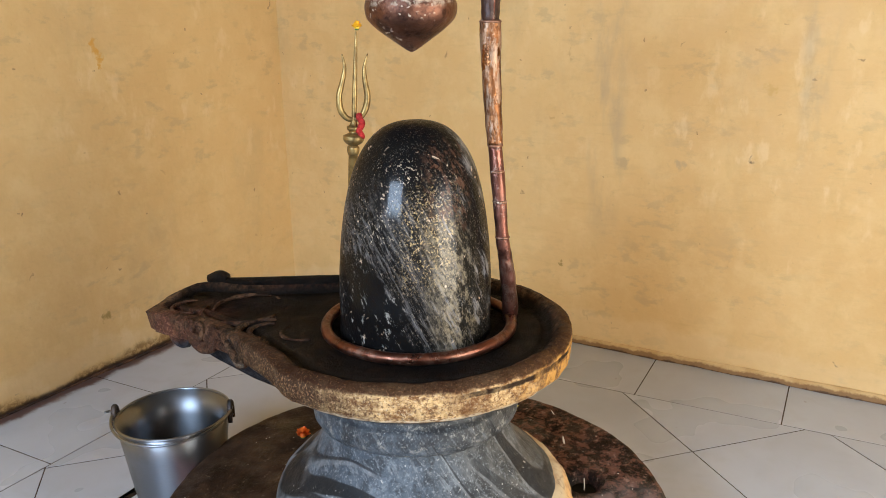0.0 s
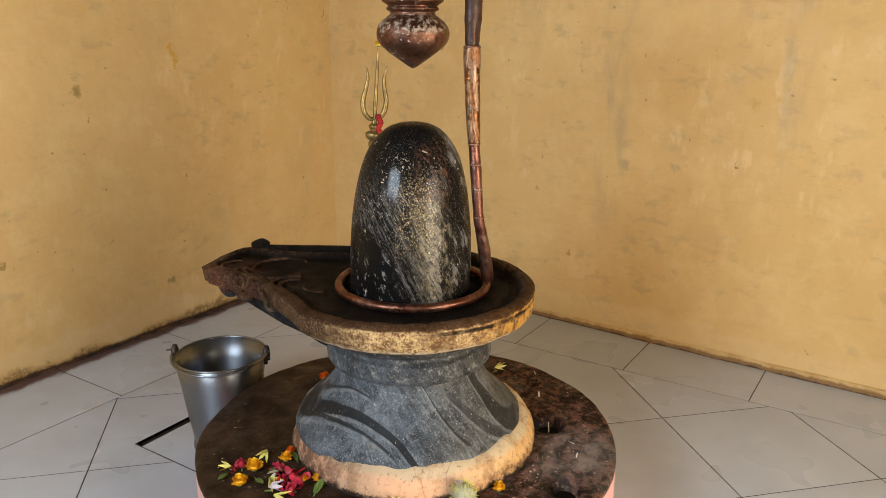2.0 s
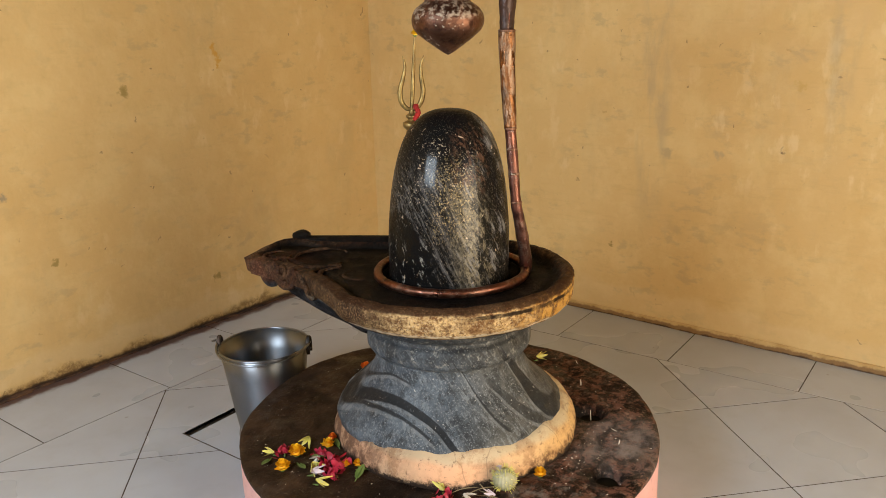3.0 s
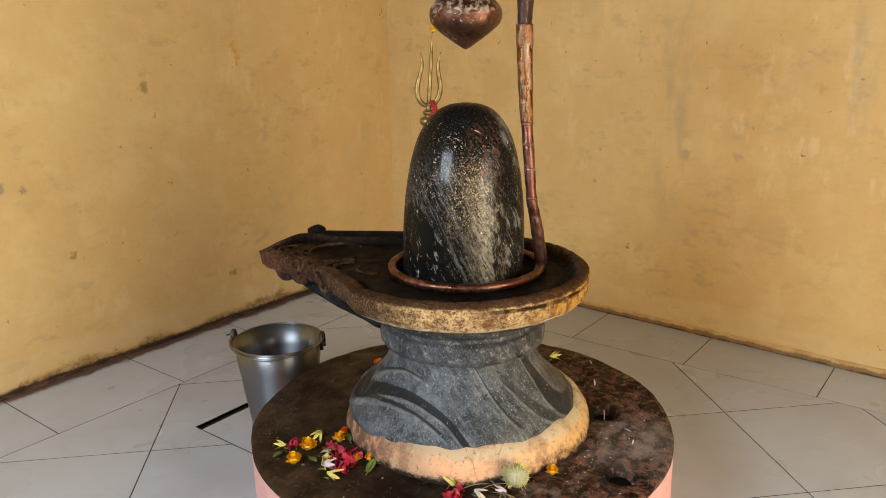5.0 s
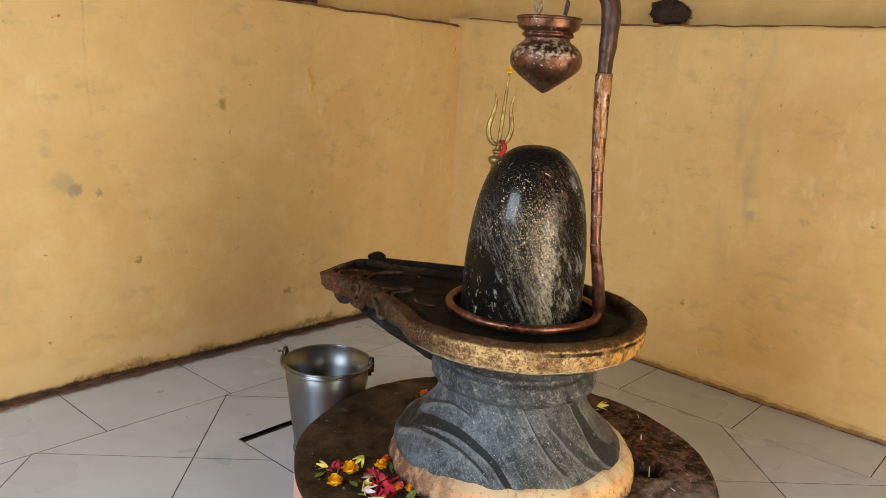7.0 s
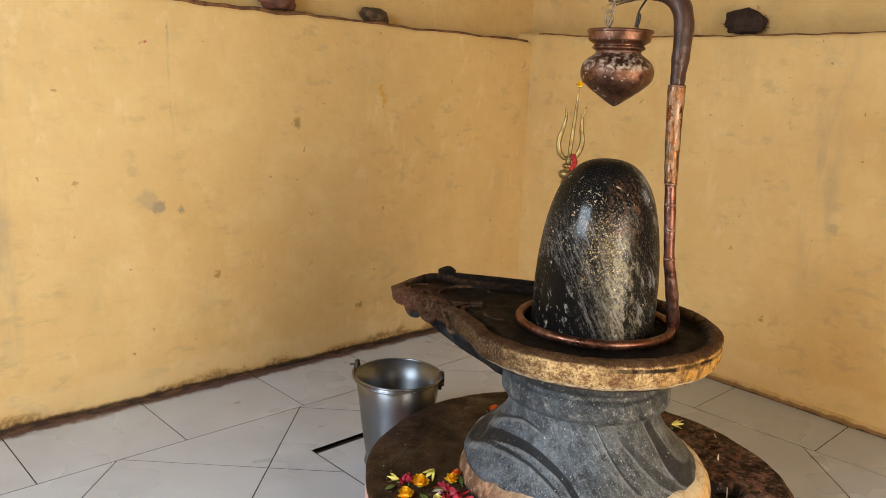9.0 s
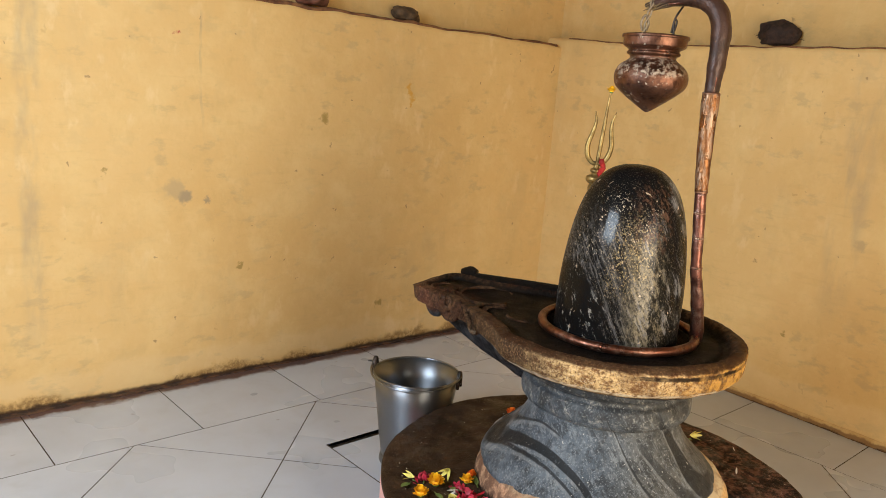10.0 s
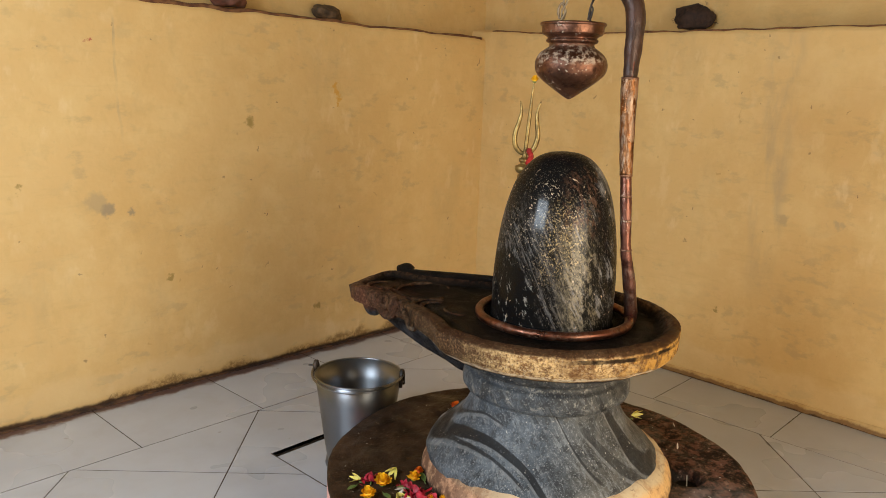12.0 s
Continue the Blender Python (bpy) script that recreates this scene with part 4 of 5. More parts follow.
def mortar(w, r, z):
    x, y = math.cos(w), math.sin(w)
    lift = wobble((x, y, 2), 2.2, 0.009) + wobble((x, y, 4), 7, 0.004)
    left = max(0.0, -(x * ACROSS[0] + y * ACROSS[1]))
    return r - 0.030 * left + wobble((x, y, z * 4), 4, 0.006) + wobble((x, y, z * 8), 20, 0.003) + wobble((x, y, z * 3), 45, 0.002), z + lift * max(0, (z - 0.24) / 0.06)


bm = bmesh.new()
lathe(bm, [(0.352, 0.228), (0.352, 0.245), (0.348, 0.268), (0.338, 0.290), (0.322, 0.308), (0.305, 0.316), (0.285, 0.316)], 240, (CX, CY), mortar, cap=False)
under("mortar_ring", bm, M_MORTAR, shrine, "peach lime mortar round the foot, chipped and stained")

SPIN = radians(8.0)
DISC = 0.332


def plan():
    """The basin seen from above: a disc drawn out into a blunt spout along its own +y, then turned by SPIN."""
    half = [(0.618, 0.098), (0.604, 0.110), (0.565, 0.112), (0.51, 0.118), (0.45, 0.130), (0.40, 0.147), (0.35, 0.167), (0.30, 0.192), (0.25, 0.222), (0.20, 0.2535), (0.16, 0.280)]
    pts = [(-w, y) for y, w in half]
    a0 = math.atan2(0.16, -0.28)
    a1 = 2 * math.pi + math.atan2(0.16, 0.28)
    n = 110
    pts += [(DISC * math.cos(a0 + (a1 - a0) * i / n), DISC * math.sin(a0 + (a1 - a0) * i / n)) for i in range(1, n)]
    pts += [(w, y) for y, w in reversed(half)] + [(0.060, 0.630), (0.0, 0.636), (-0.055, 0.628)]
    p = [np.array(q) for q in pts]
    for _ in range(1):
        p = [(p[i - 1] + 2 * p[i] + p[(i + 1) % len(p)]) / 4 for i in range(len(p))]
    return p


def basin_mesh():
    bm = bmesh.new()
    mask = bm.verts.layers.float.new("worn")
    c, s = math.cos(SPIN), math.sin(SPIN)
    rows = []
    for o in plan():
        ox, oy = float(o[0]), float(o[1])
        spout = min(max((oy - 0.18) / 0.25, 0), 1)
        spout = spout * spout * (3 - 2 * spout)
        mid = np.array((0.0, min(max(oy - 0.05, 0), 0.56) * spout))
        far = o / np.linalg.norm(o)
        neck = far * 0.205
        top = 0.683 - 0.010 * spout
        wid = np.linalg.norm(mid - o)

        def inner(d):
            return o + (mid - o) * min(d / wid, 1.0)
        carved = 1.0 if ox < 0 else 0.35
        rim_z = 0.664 + 0.015 * (1 - 0.75 * spout * (ox < 0))
        top = top - 0.006 * spout * (ox < 0)
        line = [(inner(wid), 0.664), (inner(wid * 0.7), 0.664), (inner(0.085), 0.664), (inner(0.064), 0.664), (inner(0.058), 0.658), (inner(0.046), 0.658), (inner(0.040), 0.664), (inner(0.030), rim_z), (inner(0.020), top),
                (inner(0.003), top - 0.004), (o + far * 0.001, top - 0.008), (o + far * 0.0030, top - 0.013), (o + far * 0.0030, top - 0.038), (o + far * 0.0015, 0.628 - 0.006 * spout),
                (o - far * 0.004, 0.619), (o - far * (0.022 + 0.045 * spout), 0.606 + 0.006 * spout)]
        for t in (0.25, 0.5, 0.75, 1.0):
            b0 = o - far * (0.022 + 0.045 * spout)
            z0 = 0.606 + 0.006 * spout
            q = b0 + (neck - b0) * t
            drop = 0.039 * t ** 0.8 * (1 - spout) + 0.140 * (1 - (1 - t) ** 1.6) * spout
            line.append((q, z0 - drop))
        row = []
        for k, (q, z) in enumerate(line):
            x, y = q
            dz = wobble((x, y, z), 14, 0.004) + wobble((x, y, z), 45, 0.002)
            if k < 7:
                # the sunk oval in the floor of the spout, and the ring cut round it
                d = math.hypot(x / 0.062, (y - 0.41) / 0.075)
                dz -= 0.016 / (1 + d ** 6)
                dz += 0.006 * math.exp(-((d - 1.35) * 5) ** 2)
            bulge = 1.0
            if 9 < k < 16:
                bulge += ((wobble((x * 1, y, z * 1.6), 26, 0.034) + wobble((x, y, z * 2), 52, 0.022)) * spout * carved + wobble((x, y, z), 9, 0.010) + wobble((x, y, z * 0.6), 38, 0.006) + wobble((x, y, z), 90, 0.004))
            x, y = x * bulge, y * bulge
            row.append(bm.verts.new((CX + x * c - y * s, CY + x * s + y * c, z + dz)))
            row[-1][mask] = 0.0 if k < 7 else 0.8 if k == 7 else 1.0
        rows.append(row)
    n = len(rows)
    for i in range(n):
        a, b = rows[i], rows[(i + 1) % n]
        for k in range(len(a) - 1):
            bm.faces.new((a[k], b[k], b[k + 1], a[k + 1]))
    bmesh.ops.remove_doubles(bm, verts=bm.verts, dist=0.0004)

    old = set(bm.verts)

    # scroll under the lip of the spout and the carved curls along its flank
    def local(x, y, z, r):
        return (CX + x * c - y * s, CY + x * s + y * c, z, r)
    for side in (-0.090, 0.090):
        tube(bm, [local(side, 0.560, 0.626, 0.012), local(side, 0.545, 0.612, 0.019), local(side, 0.528, 0.600, 0.019), local(side, 0.512, 0.594, 0.010)], 12, 16)
    tube(bm, [local(-0.112, 0.50, 0.66, 0.008), local(-0.128, 0.47, 0.63, 0.014), local(-0.135, 0.44, 0.612, 0.014), local(-0.148, 0.40, 0.625, 0.010), local(-0.150, 0.39, 0.65, 0.006)], 10, 20)
    tube(bm, [local(-0.158, 0.37, 0.66, 0.006), local(-0.175, 0.335, 0.635, 0.012), local(-0.185, 0.31, 0.615, 0.013), local(-0.195, 0.29, 0.63, 0.008)], 10, 18)
    for k in range(2, 7):
        y = 0.575 - 0.043 * k + 0.006 * math.sin(k * 2.3)
        w = 0.112 + 0.0009 * k * k + 0.004 * k
        tube(bm, [local(-w + 0.002, y, 0.668, 0.004), local(-w - 0.003, y - 0.014, 0.652, 0.008), local(-w - 0.002, y - 0.002, 0.632, 0.007), local(-w - 0.001, y + 0.012, 0.640, 0.006)], 8, 12)
    for v in bm.verts:
        if v not in old:
            v[mask] = 0.9
    # raised lip and knob along the far side of the spout
    tube(bm, [local(0.098, 0.585, 0.677, 0.016), local(0.104, 0.56, 0.686, 0.018), local(0.108, 0.54, 0.682, 0.014)], 12, 10)
    tube(bm, [local(0.104, 0.54, 0.674, 0.013), local(0.118, 0.46, 0.678, 0.014), local(0.150, 0.36, 0.680, 0.015), local(0.20, 0.26, 0.678, 0.014), local(0.25, 0.17, 0.672, 0.010)], 12, 36)
    return bm


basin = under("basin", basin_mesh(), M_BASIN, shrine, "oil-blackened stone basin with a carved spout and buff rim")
# shallow ridges cut into the top of the spout: centre, radius, sweep and thickness on the basin's own plan
for cx, cy, r, w0, w1, thick in ((-0.115, 0.285, 0.066, 0.3, 3.7, 0.0075), (-0.115, 0.285, 0.040, 0.2, 3.3, 0.0060), (-0.02, 0.41, 0.090, 1.7, 4.6, 0.0065), (0.0, 0.41, 0.078, -0.6, 2.2, 0.0055), (-0.045, 0.535, 0.042, 0.3, 3.9, 0.0055), (-0.10, 0.21, 0.045, 1.2, 4.0, 0.0055)):
    bm = bmesh.new()
    mask = bm.verts.layers.float.new("worn")
    pts = []
    for k in range(15):
        w = w0 + (w1 - w0) * k / 14
        x, y = cx + r * math.cos(w), cy + r * math.sin(w)
        pts.append((CX + x * math.cos(SPIN) - y * math.sin(SPIN), CY + x * math.sin(SPIN) + y * math.cos(SPIN), 0.6635, thick * (0.5 + 0.5 * math.sin(math.pi * k / 14)) * (1 + wobble((x, y, 0), 60, 0.5))))
    tube(bm, pts, 8)
    for v in bm.verts:
        v[mask] = 0.8
    part("carved_ridge", bm, M_BASIN, basin)

lingam_profile = spline([(0.160, 0.655), (0.158, 0.69), (0.1585, 0.74), (0.1575, 0.80), (0.1505, 0.88), (0.1375, 0.955), (0.119, 1.016), (0.096, 1.057), (0.070, 1.083), (0.043, 1.096), (0.019, 1.1005), (0.002, 1.101)], 90)
bm = bmesh.new()
lathe(bm, [(p[0], p[1]) for p in lingam_profile], 160, (CX + 0.002, CY - 0.003), lambda w, r, z: (r * (1 + wobble((math.cos(w), math.sin(w), z * 3), 1.5, 0.010)), z))
for v in bm.verts:
    v.co += Vector(ACROSS) * (0.009 * (v.co.z - 0.66) / 0.44)
tagged(part("lingam", bm, M_LINGAM), "black rounded stone with ash-grey streaks, standing in the basin", "sacred stone")

# ---- copper ring with its serpent stem ----
serpent = thing("serpent_stand", "copper ring and serpent-shaped stem that arches over the stone", "copper stand")
serpent.location = (CX, CY, 0.67)
bm = bmesh.new()
ring_pts = [(CX + 0.002 + 0.195 * math.cos(w), CY - 0.013 + 0.195 * math.sin(w), 0.678 + wobble((math.cos(w), math.sin(w), 0), 1.5, 0.002), 0.0118) for w in (2 * math.pi * k / 96 for k in range(96))]
tube(bm, ring_pts, 14, closed=True)
under("ring", bm, M_RING, serpent, "smooth reddish copper ring")
STEM = [(1.438, 0.722, 0.668, 0.014), (1.426, 0.716, 0.700, 0.0165), (1.400, 0.710, 0.765, 0.016), (1.372, 0.706, 0.830, 0.0145), (1.358, 0.706, 0.870, 0.0135), (1.354, 0.712, 0.960, 0.0135), (1.356, 0.722, 1.054, 0.0140)]


def gnarled(points, n, dent):
    """A smooth run of tube rows, its radius dented by hand work."""
    return [(p[0], p[1], p[2], p[3] * (1 + wobble((p[0], p[1], p[2]), 30, dent) + wobble((p[0], p[1], p[2]), 85, dent * 0.5))) for p in spline(points, n)]


bm = bmesh.new()
tube(bm, gnarled(STEM, 70, 0.12), 18)
under("stem", bm, M_COPPER, serpent)
bm = bmesh.new()
tube(bm, gnarled([(1.356, 0.722, 1.056, 0.0155), (1.358, 0.728, 1.13, 0.0175), (1.360, 0.733, 1.21, 0.0195), (1.362, 0.736, 1.285, 0.0205)], 50, 0.08), 18)
under("upper_stem", bm, M_STEM, serpent, "pitted bright copper tube")
HOOD = [(1.362, 0.736, 1.287, 0.0205), (1.364, 0.736, 1.33, 0.0235), (1.365, 0.735, 1.38, 0.0255), (1.366, 0.737, 1.43, 0.0285), (1.364, 0.750, 1.470, 0.030), (1.360, 0.780, 1.494, 0.028), (1.356, 0.82, 1.502, 0.023), (1.353, 0.87, 1.498, 0.017), (1.351, 0.91, 1.492, 0.013), (1.350, 0.94, 1.488, 0.006)]
bm = bmesh.new()
tube(bm, gnarled(HOOD, 80, 0.10), 20, flat=0.80, side=(1, 0.2, 0))
under("hood", bm, M_HOOD, serpent, "dark flattened copper hood, split at the tip")
# folded seam down the flattened hood
bm = bmesh.new()
tube(bm, [(p[0] - 0.012, p[1] - 0.5 * p[3] * (1 if p[2] < 1.44 else 0), p[2] - (0.010 if p[2] > 1.44 else 0), 0.0042) for p in HOOD[:8]], 8, 50)
under("seam", bm, M_COPPER, serpent, "raised folded seam")
for z, x, y, r in ((1.285, 1.362, 0.736, 0.0208), (1.055, 1.356, 0.722, 0.0147), (1.005, 1.354, 0.716, 0.0140), (0.945, 1.354, 0.710, 0.0140), (0.872, 1.358, 0.706, 0.0142)):
    bm = bmesh.new()
    tilt = wobble((z, 3, 1), 40, 0.30)
    lathe(bm, [(r - 0.004, z - 0.0045), (r - 0.0005, z - 0.0025), (r + 0.0012, z), (r - 0.0005, z + 0.0025), (r - 0.004, z + 0.0045)], 32, (x, y), lambda w, q, h: (q * (1 + wobble((math.cos(w), math.sin(w), h * 9), 2.5, 0.08)), h + tilt * q * math.cos(w)))
    under("collar", bm, M_SEAM, serpent, "pale chalky joint ring")

# ---- hanging copper pot ----
QX, QY, QZ = 1.353, 0.902, 1.230
pot = thing("hanging_pot", "chalk-stained copper drip pot hung over the stone", "pot")
pot.location = (QX, QY, QZ)
bm = bmesh.new()
outer = spline([(0.002, 0.0), (0.014, 0.007), (0.040, 0.026), (0.066, 0.046), (0.085, 0.066), (0.0905, 0.086), (0.088, 0.104), (0.078, 0.120), (0.064, 0.131), (0.057, 0.137), (0.0565, 0.144), (0.063, 0.148), (0.065, 0.153), (0.061, 0.158),
                (0.066, 0.163), (0.074, 0.168), (0.0765, 0.172), (0.0775, 0.182), (0.0785, 0.196)], 70)
inner_rows = [(0.0755, 0.197), (0.074, 0.18), (0.055, 0.155), (0.055, 0.14), (0.083, 0.10), (0.085, 0.085), (0.06, 0.05), (0.004, 0.012)]
lathe(bm, [(p[0], QZ + 0.94 * p[1]) for p in outer] + [(r, QZ + 0.94 * z) for r, z in inner_rows], 72, (QX, QY), lambda w, r, z: (r * (1 + wobble((math.cos(w), math.sin(w), z * 8), 2, 0.02)), z))
under("body", bm, M_POT, pot)
bm = bmesh.new()
lathe(bm, [(0.0760, QZ + 0.178), (0.0805, QZ + 0.1785), (0.0820, QZ + 0.182), (0.0805, QZ + 0.186), (0.0760, QZ + 0.1865)], 72, (QX, QY))
under("rim", bm, M_POT, pot)
ax, ay = 0.72, -0.69  # the line on which the two hangers stand
bm = bmesh.new()
h = [(QX + ax * 0.042, QY + ay * 0.042, QZ + 0.19, 0.0028), (QX + ax * 0.040, QY + ay * 0.040, QZ + 0.225, 0.0026), (QX + ax * 0.046, QY + ay * 0.046, QZ + 0.222, 0.0026), (QX + ax * 0.043, QY + ay * 0.043, QZ + 0.200, 0.0026)]
tube(bm, h, 8, 24)
tube(bm, [(QX + ax * 0.036, QY + ay * 0.036, QZ + 0.195, 0.0026), (QX + ax * 0.042, QY + ay * 0.042, QZ + 0.232, 0.0026), (QX + ax * 0.058, QY + ay * 0.058, QZ + 0.262, 0.0024), (QX + ax * 0.055, QY + ay * 0.055 - 0.01, QZ + 0.275, 0.0024)], 8, 24)
under("wire_hook", bm, M_IRON, pot, "black iron wire hook")
bm = bmesh.new()
for sgn in (0, 1):
    pts = []
    for i in range(14):
        t = i / 13
        w = t * 9 + sgn * math.pi
        pts.append((QX - ax * (0.030 - 0.012 * t) + 0.004 * math.cos(w), QY - ay * (0.030 - 0.012 * t) + 0.004 * math.sin(w), QZ + 0.192 + 0.078 * t, 0.0026))
    tube(bm, pts, 7, 50)
tube(bm, [(QX - ax * 0.036, QY - ay * 0.036, QZ + 0.195, 0.003), (QX - ax * 0.040, QY - ay * 0.040, QZ + 0.215, 0.003), (QX - ax * 0.032, QY - ay * 0.032, QZ + 0.232, 0.003), (QX - ax * 0.022, QY - ay * 0.022, QZ + 0.214, 0.003), (QX - ax * 0.026, QY - ay * 0.026, QZ + 0.196, 0.003)], 7, 30)
under("twine", bm, M_TWINE, pot, "twisted grey twine")
bm = bmesh.new()
rng = random.Random(9)
for k in range(22):
    w, r = 2 * math.pi * k / 22, 0.0095 + rng.uniform(-0.003, 0.002)
    y0, y1 = 0.880 + rng.uniform(-0.015, 0.01), 0.925 + rng.uniform(-0.02, 0.022)
    tube(bm, [(1.351 + r * math.cos(w), y0, 1.494 + r * math.sin(w), 0.0014), (1.350 + 1.1 * r * math.cos(w + 0.5), (y0 + y1) / 2, 1.491 + 1.1 * r * math.sin(w + 0.5), 0.0019), (1.349 + 0.8 * r * math.cos(w + 1.0), y1, 1.484 + r * math.sin(w + 1.0), 0.0010)], 5, 8)
under("straw_wrapping", bm, make_plain("dark_straw", (0.20, 0.13, 0.06), (0.08, 0.05, 0.025), 0.85), pot, "frayed straw bound round the hook end")

# ---- trident ----
trident = thing("trident", "tarnished brass trident with a turned collar, standing on the platform", "trident")
T0, T1 = Vector((1.556, 1.256, PZ)), Vector((1.600, 1.198, 1.287))
trident.location = T0


def on_shaft(z, u=0.0):
    p = T0 + (T1 - T0) * ((z - PZ) / (1.287 - PZ))
    return (p.x + ACROSS[0] * u, p.y + ACROSS[1] * u, z)


bm = bmesh.new()
tube(bm, [(*on_shaft(z), 0.0115) for z in (PZ - 0.01, 0.45, 0.7, 0.978)], 16)
under("shaft", bm, M_BRASS, trident)
bm = bmesh.new()
knob = spline([(0.0125, 0.970), (0.0150, 0.978), (0.0155, 0.990), (0.012, 0.995), (0.020, 1.000), (0.0255, 1.007), (0.0265, 1.013), (0.0250, 1.019), (0.013, 1.025), (0.012, 1.030), (0.0165, 1.034), (0.0170, 1.041), (0.010, 1.046), (0.0065, 1.060)], 44)
tube(bm, [(*on_shaft(p[1]), p[0]) for p in knob], 24)
under("collar", bm, M_BRASS, trident, "turned brass collar")
for name, pts in (("middle_prong", [(1.055, 0, 0.0062), (1.12, 0, 0.0064), (1.20, 0, 0.0050), (1.287, 0, 0.0016)]),
                  ("side_prong", [(1.060, 0, 0.006), (1.062, -0.016, 0.0072), (1.082, -0.033, 0.0082), (1.115, -0.038, 0.0078), (1.150, -0.031, 0.0066), (1.185, -0.026, 0.0045), (1.217, -0.033, 0.0015)]),
                  ("side_prong", [(1.060, 0, 0.006), (1.062, 0.013, 0.0072), (1.082, 0.027, 0.0082), (1.115, 0.032, 0.0078), (1.150, 0.025, 0.0066), (1.185, 0.022, 0.0045), (1.217, 0.029, 0.0015)])):
    bm = bmesh.new()
    tube(bm, [(*on_shaft(z, u), r) for z, u, r in pts], 12, 40)
    under(name, bm, M_BRASS, trident)
bm = bmesh.new()
for k in range(5):
    u, z = 0.012 + 0.004 * (k % 3), 1.073 - 0.011 * k
    p, q = on_shaft(z, u), on_shaft(z - 0.016, u + 0.006 * math.sin(k * 2.1) + 0.004)
    tube(bm, [(p[0] - 0.006, p[1] - 0.004, p[2], 0.0065), ((p[0] + q[0]) / 2 - 0.011, (p[1] + q[1]) / 2 - 0.006, (p[2] + q[2]) / 2, 0.0085), (q[0] - 0.006, q[1] - 0.004, q[2], 0.004)], 8, 8)
under("cloth_knot", bm, M_CLOTH, trident, "knotted red cloth strip")

# ---- steel bucket ----
BX, BY, BR, BZ = 1.262, 1.597, 0.143, 0.322
bucket = thing("bucket", "empty stainless steel bucket standing on the tiles", "bucket")
bucket.location = (BX, BY, 0)
bm = bmesh.new()
lathe(bm, [(0.088, 0.022), (0.098, 0.020), (0.1015, 0.024), (0.106, 0.05), (0.118, 0.13), (0.132, 0.24), (BR - 0.001, 0.312), (BR - 0.003, 0.313), (0.130, 0.24), (0.116, 0.13), (0.104, 0.05), (0.097, 0.027), (0.01, 0.024)], 96, (BX, BY))
under("body", bm, M_STEEL, bucket)
bm = bmesh.new()
lathe(bm, [(0.101, 0.030), (0.1035, 0.028), (0.108, 0.004), (0.107, 0.0), (0.104, 0.0), (0.099, 0.022)], 80, (BX, BY), cap=False)
under("foot_ring", bm, M_STEEL, bucket)
bm = bmesh.new()
tube(bm, [(BX + BR * math.cos(w), BY + BR * math.sin(w), 0.315, 0.0036) for w in (2 * math.pi * k / 80 for k in range(80))], 10, closed=True)
under("rim", bm, M_STEEL, bucket)
EAR = Vector((0.085, -0.137, 0)).normalized()
for sgn in (1, -1):
    e = EAR * sgn
    bm = bmesh.new()
    t = Vector((-e.y, e.x, 0))
    c0 = Vector((BX, BY, 0.318)) + e * (BR + 0.003)
    for a in range(2):
        o = e * (0.004 * a)
        tube(bm, [(*(c0 + o + t * 0.016 + Vector((0, 0, -0.03))), 0.004), (*(c0 + o + t * 0.013 + Vector((0, 0, 0.006))), 0.005), (*(c0 + o + Vector((0, 0, 0.024))), 0.005), (*(c0 + o - t * 0.013 + Vector((0, 0, 0.006))), 0.005), (*(c0 + o - t * 0.016 + Vector((0, 0, -0.03))), 0.004)], 8, 18)
    ear = under("ear", bm, M_IRON, bucket, "dark riveted ear")
    for k in (-1, 1):
        bm = bmesh.new()
        q = c0 + t * (0.013 * k) + e * 0.002 + Vector((0, 0, -0.020))
        bmesh.ops.create_uvsphere(bm, u_segments=10, v_segments=6, radius=0.005, matrix=Matrix.Translation(q))
        part("rivet", bm, M_STEEL, ear)
bm = bmesh.new()
tt = Vector((-EAR.y, EAR.x, 0))
toward = tt if tt.dot(Vector((-0.81, -0.586, 0))) > 0 else -tt
arc = []
for k in range(25):
    w = math.pi * k / 24
    p = Vector((BX, BY, 0.326)) + EAR * (math.cos(w) * (BR + 0.009)) + toward * (math.sin(w) * (BR + 0.009))
    arc.append((p.x, p.y, p.z - 0.020 * math.sin(w), 0.0035))
hook = Vector((BX, BY, 0.326)) - EAR * (BR + 0.009)
arc += [(*(hook - EAR * 0.012 - toward * 0.012 + Vector((0, 0, -0.004))), 0.0035), (*(hook - EAR * 0.024 - toward * 0.002 + Vector((0, 0, -0.002))), 0.003)]
tube(bm, arc, 8, 90)
under("handle", bm, M_STEEL, bucket, "steel wire handle folded down on the rim")

# ---- flowers and small offerings on the platform ----


def petal(bm, m, length, width, curl, lift=0.0):
    """One cupped petal along +x of the pose m, three strips long."""
    rows = []
    for i in range(4):
        t = i / 3
        w = width * math.sin(math.pi * (0.18 + 0.74 * t)) * 0.5
        z = lift * t + curl * t * t * length
        rows.append([bm.verts.new(m @ Vector((length * t, s * w, z + abs(s) * w * 0.35))) for s in (-1, 0, 1)])
    for a, b in zip(rows, rows[1:]):
        for k in range(2):
            bm.faces.new((a[k], a[k + 1], b[k + 1], b[k]))


def bloom(bm, r, layers, rng, tall=0.55):
    for j, (count, tilt, size) in enumerate(layers):
        for k in range(count):
            w = 2 * math.pi * (k + 0.5 * (j % 2)) / count + rng.uniform(-0.2, 0.2)
            m = Matrix.Translation((0, 0, r * 0.25 + r * tall * 0.25 * j)) @ Euler((0, -radians(tilt + rng.uniform(-10, 10)), w)).to_matrix().to_4x4()
            petal(bm, m, r * size * rng.uniform(0.78, 1.05), r * 0.62, 0.30)


